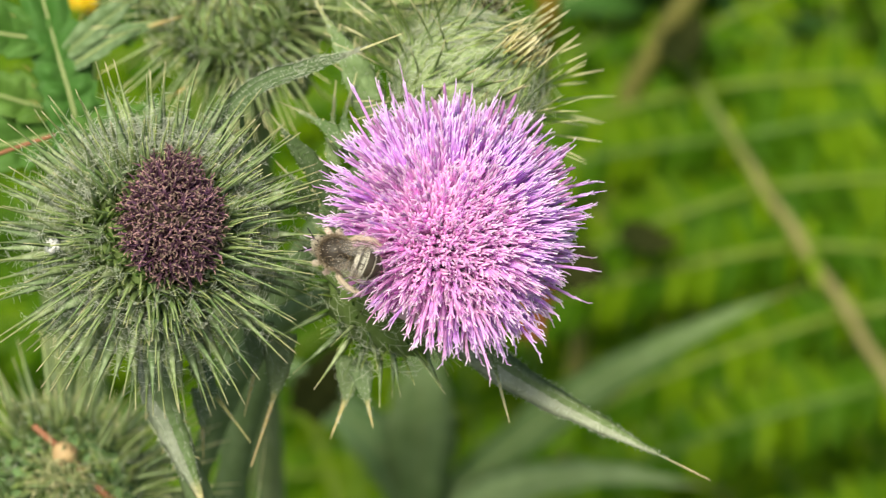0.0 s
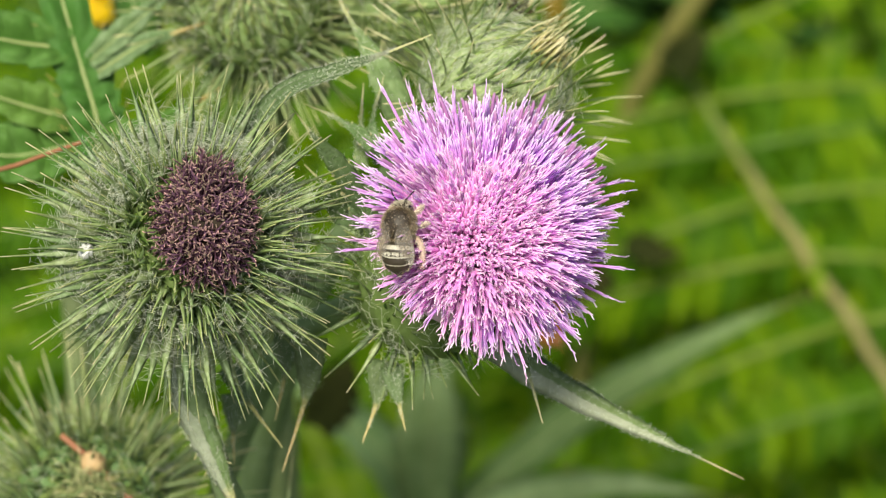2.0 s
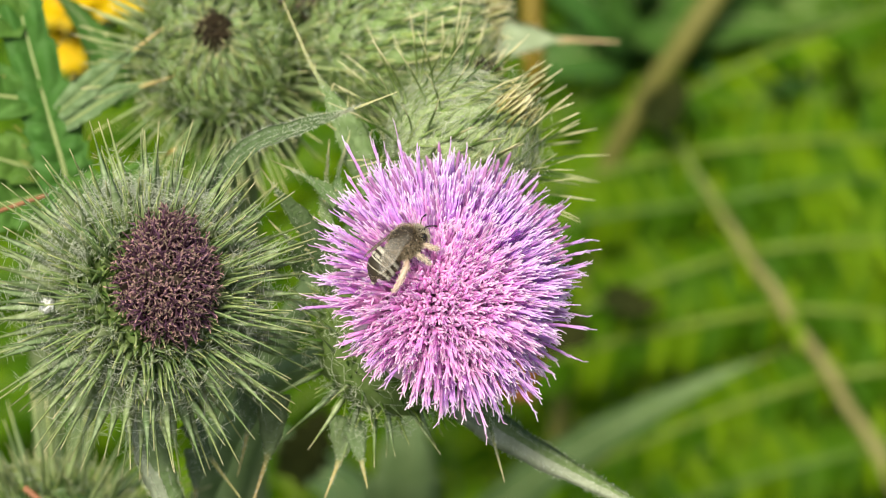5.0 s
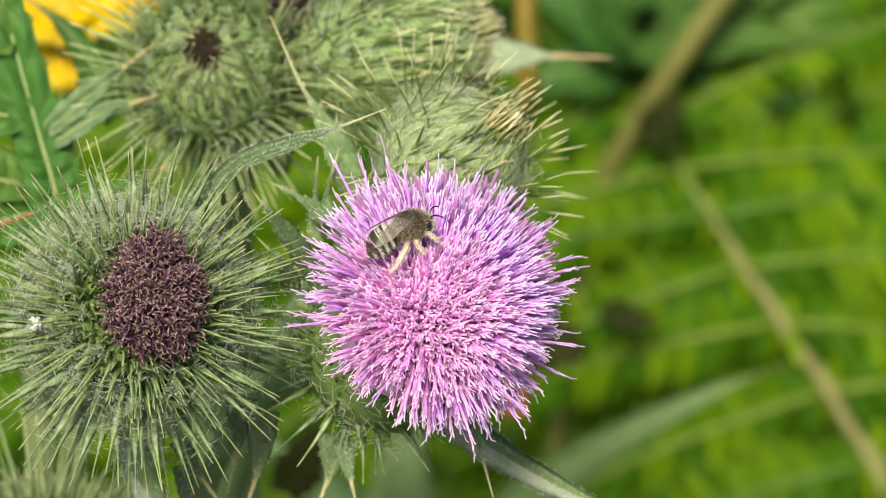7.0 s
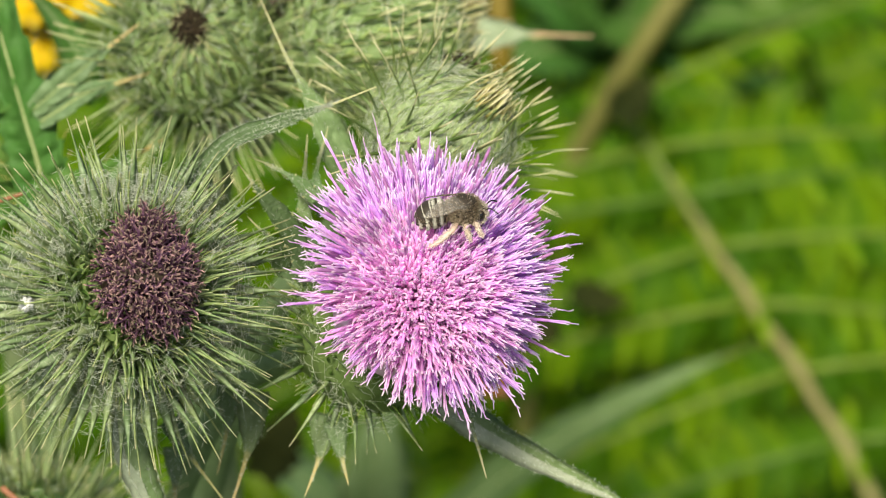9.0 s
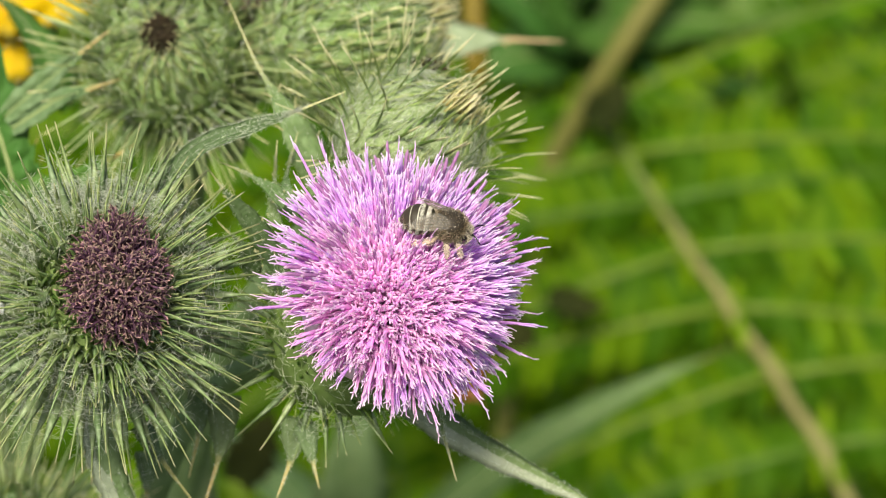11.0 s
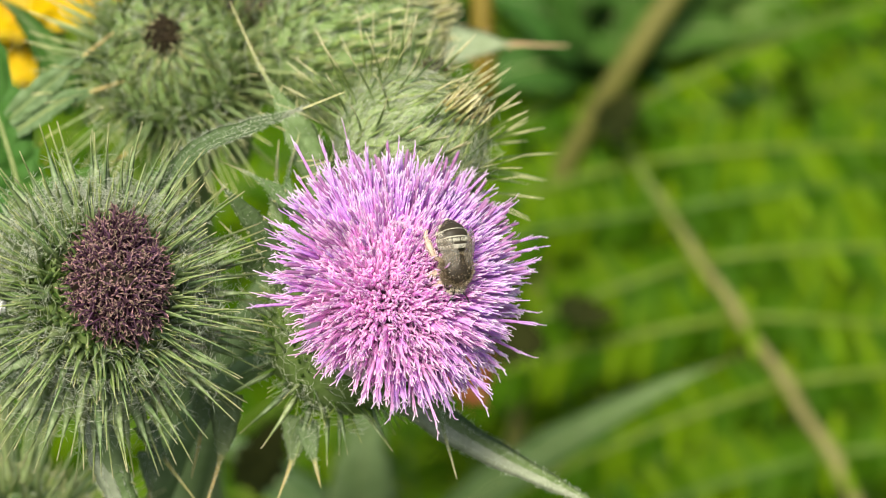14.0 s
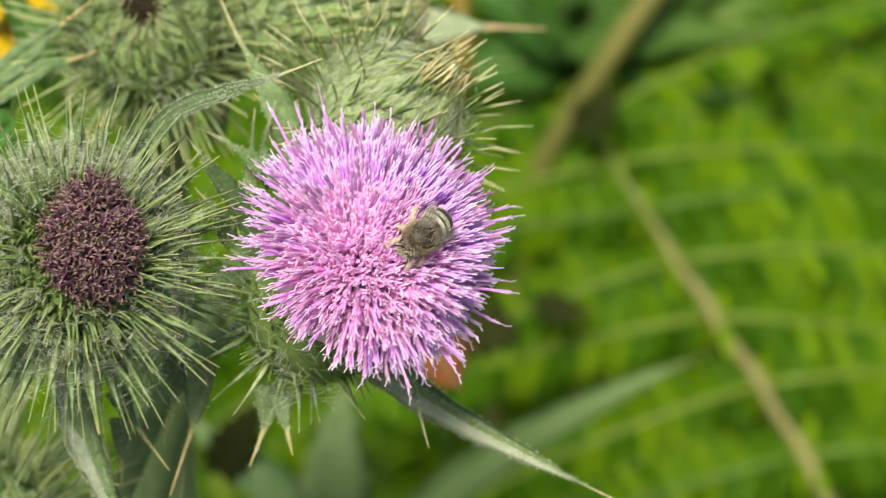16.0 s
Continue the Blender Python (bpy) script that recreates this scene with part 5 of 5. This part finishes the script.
# ---- the bee ----
M_FUR = plant("bee_fur", [(0.0, (0.09, 0.06, 0.032)), (0.5, (0.24, 0.18, 0.11)), (1.0, (0.54, 0.45, 0.33))], 0.7, 0.25, 900, 0.25, islands=True)
M_FACE = plant("bee_face_fur", [(0.0, (0.40, 0.34, 0.24)), (1.0, (0.68, 0.62, 0.50))], 0.7, 0.2, 900, 0.25, islands=True)
M_SHELL = plant("bee_shell", [(0.0, (0.032, 0.023, 0.015)), (1.0, (0.042, 0.031, 0.021))], 0.55, 0.1, 900, 0.0, 0.35)
M_BAND = plant("bee_band", [(0.0, (0.50, 0.46, 0.37)), (1.0, (0.74, 0.70, 0.61))], 0.7, 0.1, 1500, 0.2)
M_LEG = plant("bee_leg", [(0.0, (0.20, 0.12, 0.07)), (0.3, (0.56, 0.43, 0.33)), (1.0, (0.76, 0.64, 0.54))], 0.7, 0.1, 1500, 0.1)
M_EYE = plant("bee_eye", [(0.0, (0.012, 0.010, 0.010)), (1.0, (0.012, 0.010, 0.010))], 0.18, 0.0, 900, 0.0, 0.6, bump=0.0)
M_POLLEN = plant("pollen", [(0.0, (0.80, 0.74, 0.62)), (1.0, (0.85, 0.80, 0.7))], 0.8, 0.1, 900, 0.2)
M_WING, wnt, wnodes, wlinks, wb = material("bee_wing")
wb.inputs["Base Color"].default_value = (0.60, 0.56, 0.50, 1)
wb.inputs["Roughness"].default_value = 0.4
wb.inputs["Specular IOR Level"].default_value = 0.2
wtr = wnodes.new("ShaderNodeBsdfTransparent")
wtr.inputs["Color"].default_value = (0.985, 0.98, 0.975, 1)
wno = wnodes.new("ShaderNodeTexNoise")
wno.inputs["Scale"].default_value = 700
wtc = wnodes.new("ShaderNodeTexCoord")
wlinks.new(wtc.outputs["Object"], wno.inputs["Vector"])
wmr = wnodes.new("ShaderNodeMapRange")
wlinks.new(wno.outputs["Fac"], wmr.inputs["Value"])
wmr.inputs["To Min"].default_value, wmr.inputs["To Max"].default_value = 0.04, 0.10
wmx = wnodes.new("ShaderNodeMixShader")
wlinks.new(wmr.outputs["Result"], wmx.inputs["Fac"])
wlinks.new(wtr.outputs[0], wmx.inputs[1])
wlinks.new(wb.outputs[0], wmx.inputs[2])
wlinks.new(wmx.outputs[0], wnodes["Material Output"].inputs["Surface"])
M_VEIN = plant("wing_vein", [(0.0, (0.09, 0.07, 0.05)), (1.0, (0.13, 0.10, 0.07))], 0.5, 0.1, 900, 0.0)
MM = 0.001


def fur_mesh(name, centre, radii, count, length, mat, keep=None, lay=(-0.6, 0, 0.2), seed=1, thick=0.000035):
    rng = random.Random(seed)
    b = Build()
    for _ in range(count):
        n = Vector((rng.gauss(0, 1), rng.gauss(0, 1), rng.gauss(0, 1))).normalized()
        if keep and not keep(n):
            continue
        p = Vector((n.x * radii[0], n.y * radii[1], n.z * radii[2])) * 0.97 + Vector(centre)
        d = (n + Vector(lay) * rng.uniform(0.3, 1.0) + Vector((rng.gauss(0, 1), rng.gauss(0, 1), rng.gauss(0, 1))) * 0.22).normalized()
        ln = length * rng.uniform(0.5, 1.15)
        b.tube([p, p + d * ln * 0.5, p + (d + Vector(lay) * 0.3).normalized() * ln], [thick, thick * 0.9, thick * 0.25], 3, close=False)
    return b.mesh(name, mat)


bee = thing("bee", (0, 0, 0), "small furry brown bee with pale abdomen bands, dusted with pollen", "bee")


def bee_part(name, data, parent=None, label="", kind="", m=None):
    ob = new(name, data)
    ob.parent = parent or bee
    if m is not None:
        ob.matrix_basis = m
    return tagged(ob, label, kind=kind)


b = Build()
b.ball((2.0 * MM, 0, 0.2 * MM), 2.3 * MM, 2.2 * MM, 2.0 * MM, 24, 16, rough=0.04)
thorax = bee_part("thorax", b.mesh("thorax", M_SHELL), label="dark thorax")
bee_part("thorax_fur", fur_mesh("thorax_fur", (2.0 * MM, 0, 0.2 * MM), (2.3 * MM, 2.2 * MM, 2.0 * MM), 4200, 0.68 * MM, M_FUR, lambda n: n.z < 0.50 or abs(n.x) > 0.85 or random.random() < 0.06), thorax, "tan fur", "stuff")
b = Build()
pr = random.Random(5)
for _ in range(70):
    n = Vector((pr.gauss(0.3, 0.7), pr.gauss(0, 0.8), abs(pr.gauss(0.5, 0.5)))).normalized()
    b.ball(Vector((2.0 + n.x * 2.5, n.y * 2.35, 0.2 + n.z * 2.15)) * MM, 0.05 * MM, 0.05 * MM, 0.05 * MM, 6, 4)
bee_part("pollen_grains", b.mesh("pollen_grains", M_POLLEN), thorax, "pale pollen grains", "stuff")

b = Build()
b.ball((4.75 * MM, 0, -0.35 * MM), 1.05 * MM, 1.5 * MM, 1.35 * MM, 20, 14)
head_ob = bee_part("head", b.mesh("head", M_SHELL), label="dark head with pale face fur", m=pose(-0.55 * MM, 0, -0.15 * MM) @ pose(4 * MM, 0, 0, 0, 14, 0) @ pose(-4 * MM, 0, 0))
bee_part("head_fur", fur_mesh("head_fur", (4.75 * MM, 0, -0.35 * MM), (1.05 * MM, 1.5 * MM, 1.35 * MM), 1100, 0.55 * MM, M_FACE, lambda n: abs(n.y) < 0.75, (0.5, 0, 0), 2), head_ob, "pale face fur", "stuff")
for sgn in (-1, 1):
    b = Build()
    b.ball((4.85 * MM, sgn * 1.18 * MM, -0.35 * MM), 0.52 * MM, 0.36 * MM, 0.80 * MM, 16, 10)
    bee_part("eye", b.mesh("eye", M_EYE), head_ob, "glossy dark eye")
    b = Build()
    pts = curve([(5.5 * MM, sgn * 0.35 * MM, 0.25 * MM), (5.9 * MM, sgn * 0.8 * MM, 0.9 * MM), (6.5 * MM, sgn * 1.3 * MM, 1.0 * MM), (7.2 * MM, sgn * 1.7 * MM, 0.7 * MM)], 14)
    b.tube(pts, [(0.10 + 0.02 * (i % 2)) * MM for i in range(14)], 6)
    bee_part("antenna", b.mesh("antenna", M_EYE), head_ob, "dark antenna")
b = Build()
b.tube([Vector((5.3, 0, -1.3)) * MM, Vector((5.6, 0, -2.0)) * MM, Vector((5.4, 0, -2.8)) * MM], [0.22 * MM, 0.16 * MM, 0.06 * MM], 6)
bee_part("mouthparts", b.mesh("mouthparts", M_EYE), head_ob)

# abdomen: overlapping plates with pale hair bands, curled down at the end
b = Build()
prof = []
for i in range(31):
    s = i / 30
    r = 2.3 * math.sin(min(1, s * 2.6 + 0.25) * math.pi / 2) * (1 - max(0, s - 0.5) ** 2 * 3.6)
    step = (s * 5) % 1
    prof.append((Vector((-0.1 - 4.9 * s, 0, 0.15 - 1.5 * s * s)) * MM, max(r, 0.12) * (0.965 + 0.035 * step) * MM))
b.tube([p for p, r in prof], [r for p, r in prof], 20, flat=0.88, side=(0, 0, 1))
abdomen = bee_part("abdomen", b.mesh("abdomen", M_SHELL), label="dark abdomen with pale bands")
for k in range(1, 6):
    i0 = int(k * 6) - 1
    b = Build()
    rr = random.Random(k)
    (q0, s0), (q1, s1) = prof[min(i0 + 1, 29)], prof[min(i0 + 3, 30)]
    b.tube([q0, q0.lerp(q1, 0.25), q0.lerp(q1, 0.5)], [s0 * 1.0, (s0 + s1) * 0.515, s1 * 1.01], 24, flat=0.88, side=(0, 0, 1), close=False)
    for q in range(620):
        c = rr.uniform(0, 2 * math.pi)
        p, r = prof[min(i0 + rr.choice((0, 1, 1)), 29)]
        p2, r2 = prof[min(i0 + 2, 30)]
        o = Vector((0, math.sin(c), math.cos(c) * 0.88))
        e = p2 + o * r2 * 1.05 + Vector((rr.uniform(-0.28, 0.05), 0, 0)) * MM
        b.tube([p + o * r, p.lerp(p2, 0.5) + o * (r + r2) * 0.52, e], [0.035 * MM, 0.04 * MM, 0.012 * MM], 3, close=False)
    bee_part("hair_band", b.mesh("hair_band", M_BAND), abdomen, "pale hair band")
bee_part("abdomen_fur", fur_mesh("abdomen_fur", (-2.2 * MM, 0, -0.1 * MM), (2.3 * MM, 2.05 * MM, 1.8 * MM), 1700, 0.55 * MM, M_FUR, lambda n: n.z < 0.15 or n.x > 0.85, (-0.8, 0, 0), 4), abdomen, "tan fur", "stuff")


def wing_mesh(name, length, width, sgn, mat):
    """A thin wing with its veins, laid back from the shoulder along -x."""
    b = Build()
    n, k = 14, 6
    for side in (0, 1):
        for i in range(n):
            s = i / (n - 1)
            lead = width * (0.18 + 0.22 * math.sin(s * 3.0))
            trail = -width * (0.10 + 0.75 * math.sin(min(1, s * 1.15) ** 0.8 * math.pi) ** 0.8) * (1 - 0.25 * s)
            cap = math.sqrt(max(0.0, 1 - max(0, (s - 0.78) / 0.22) ** 2))
            for j in range(k):
                x = j / (k - 1)
                y = (trail + (lead - trail) * x) * cap
                b.v.append(Vector((-length * s, sgn * y, 0.10 * length * math.sin(s * 2.2) * 0.5 + 0.03 * width * math.sin(x * 9 + s * 6) + (0.00002 if side else 0))))
                b.a.append(s)
    for side in (0, 1):
        for i in range(n - 1):
            for j in range(k - 1):
                a = side * n * k + i * k + j
                b.f.append((a, a + 1, a + k + 1, a + k))
                b.m.append(0)
    for j in (5, 4, 3, 2, 1):
        b.tube([b.v[i * k + j] + Vector((0, 0, 0.00003)) for i in range(0, n - (1 if j == 5 else 3))], [0.000034] * (n - (1 if j == 5 else 3)), 4, mat=1, close=False)
    for i in (5, 8):
        b.tube([b.v[i * k + j] + Vector((0, 0, 0.00003)) for j in (2, 3, 4, 5)], [0.000024] * 4, 4, mat=1, close=False)
    return b.mesh(name, mat)


for sgn in (-1, 1):
    bee_part("forewing", wing_mesh("forewing", 6.2 * MM, 2.2 * MM, sgn, [M_WING, M_VEIN]), label="smoky veined wing", m=pose(2.1 * MM, sgn * 1.35 * MM, 1.75 * MM, sgn * -30, -9, sgn * -8))
    bee_part("hindwing", wing_mesh("hindwing", 4.6 * MM, 1.9 * MM, sgn, [M_WING, M_VEIN]), label="smoky veined wing", m=pose(1.1 * MM, sgn * 1.5 * MM, 1.6 * MM, sgn * -34, -9, sgn * -10))


def leg_mesh(joints, radii, seed):
    b = Build()
    pts = curve([Vector(j) * MM for j in joints], 16)
    rad = [np.interp(i / 15, [k / (len(radii) - 1) for k in range(len(radii))], radii) * MM for i in range(16)]
    b.tube(pts, rad, 7)
    rng = random.Random(seed)
    for _ in range(420):
        i = rng.randint(3, 14)
        o = Vector((rng.gauss(0, 1), rng.gauss(0, 1), rng.gauss(0, 1))).normalized()
        p = pts[i] + o * rad[i] * 0.9
        d = (o + (pts[min(i + 1, 15)] - pts[i]).normalized() * 0.8).normalized()
        ln = rng.uniform(0.2, 0.5) * MM
        b.tube([p, p + d * ln * 0.5, p + d * ln], [0.03 * MM, 0.03 * MM, 0.008 * MM], 3, along=[0.6, 0.8, 1.0], close=False)
    return b.mesh("leg", M_LEG)


LEGS = []
for sgn in (-1, 1):
    for k, (root, joints, radii) in enumerate((
            ((3.0, 0.9, -1.2), ((0, 0, 0), (0.7, 0.9, -0.3), (1.2, 1.3, -1.2), (1.6, 1.4, -1.9)), (0.24, 0.27, 0.20, 0.10)),
            ((1.9, 1.1, -1.3), ((0, 0, 0), (0.1, 1.1, -0.1), (0.3, 1.8, -1.0), (0.5, 2.0, -2.1)), (0.24, 0.30, 0.27, 0.10)),
            ((0.9, 1.0, -1.2), ((0, 0, 0), (-0.6, 1.6, 0.1), (-2.0, 2.3, -0.5), (-3.4, 2.5, -1.3), (-4.5, 2.3, -1.8)), (0.26, 0.36, 0.42, 0.28, 0.11)))):
        data = leg_mesh([(x, y * sgn, z) for x, y, z in joints], radii, 10 * k + sgn)
        leg_ob = bee_part("leg", data, label="hairy pollen-dusted leg", m=Matrix.Translation((root[0] * MM, sgn * root[1] * MM, root[2] * MM)))
        LEGS.append((leg_ob, Vector((root[0] * MM, sgn * root[1] * MM, root[2] * MM)), sgn, k))

# place (u, v, w in mm) and turn of the bee in the tilted plan
BEE = [
    (0.0, -15.28, -5.86, 11.94, 1.5, -0.4, 159.6),
    (0.5, -14.15, -6.95, 12.29, -4.0, 0.5, 142.3),
    (1.0, -13.33, -6.25, 12.39, -13.5, 0.7, 117.5),
    (1.5, -14.64, -4.34, 11.83, -34.1, 1.5, 83.5),
    (2.0, -13.15, -3.24, 11.94, -19.7, 0.7, 85.9),
    (2.5, -11.41, -0.01, 11.27, -40.0, 1.3, 43.3),
    (3.0, -11.86, 1.33, 10.53, -41.9, 0.8, 41.1),
    (3.5, -11.31, 2.47, 10.05, -40.0, 0.2, 48.2),
    (4.0, -10.54, 2.14, 10.36, -41.8, 0.8, 46.3),
    (6.5, -6.33, 6.87, 8.46, -57.7, -0.2, 34.4),
    (7.0, -6.47, 8.11, 7.58, -57.6, 0.4, 27.4),
    (7.5, -4.18, 7.82, 7.74, -51.9, -0.1, 27.4),
    (8.0, -2.02, 8.52, 6.89, -53.9, 0.0, 8.1),
    (8.5, 0.50, 8.93, 5.85, -50.0, 0.1, 10.0),
    (9.0, 1.63, 8.04, 6.15, -58.1, -0.5, 6.0),
    (11.5, 5.13, 6.20, 5.73, -34.5, -0.6, -32.3),
    (12.0, 6.13, 4.37, 6.28, -34.3, -0.1, -60.5),
    (12.5, 6.50, 4.10, 6.19, -29.7, -0.0, -74.2),
    (13.0, 6.17, 3.93, 6.51, -24.5, 0.4, -72.8),
    (13.5, 5.97, 3.25, 7.01, -14.7, 0.6, -98.4),
    (14.0, 6.86, 2.14, 6.97, -24.7, 0.4, -85.2),
    (14.5, 6.61, 1.70, 7.32, -14.4, 1.3, -95.9),
    (15.0, 4.96, -0.24, 8.98, 0.7, 2.0, -112.9),
    (15.5, 5.35, -0.96, 8.97, 2.3, 2.2, -118.9),
    (16.0, 6.75, 0.65, 7.64, -5.4, -36.9, -139.3),
]


def motions():
    """The bee turns and climbs over the flower head; its legs work."""
    rows = [(t, PLAN @ pose(u * MM, v * MM, w * MM, rx, ry, rz)) for t, u, v, w, rx, ry, rz in BEE]
    walk(bee, rows)
    for leg_ob, root, sgn, k in LEGS:
        steps = []
        for i in range(33):
            t = i * 0.5
            sw = 11 * math.sin(t * 4.1 + k * 2.1 + sgn)
            steps.append((t, pose(root.x, root.y, root.z, 5 * math.sin(t * 3.3 + k), 0, sw)))
        walk(leg_ob, steps)


motions()
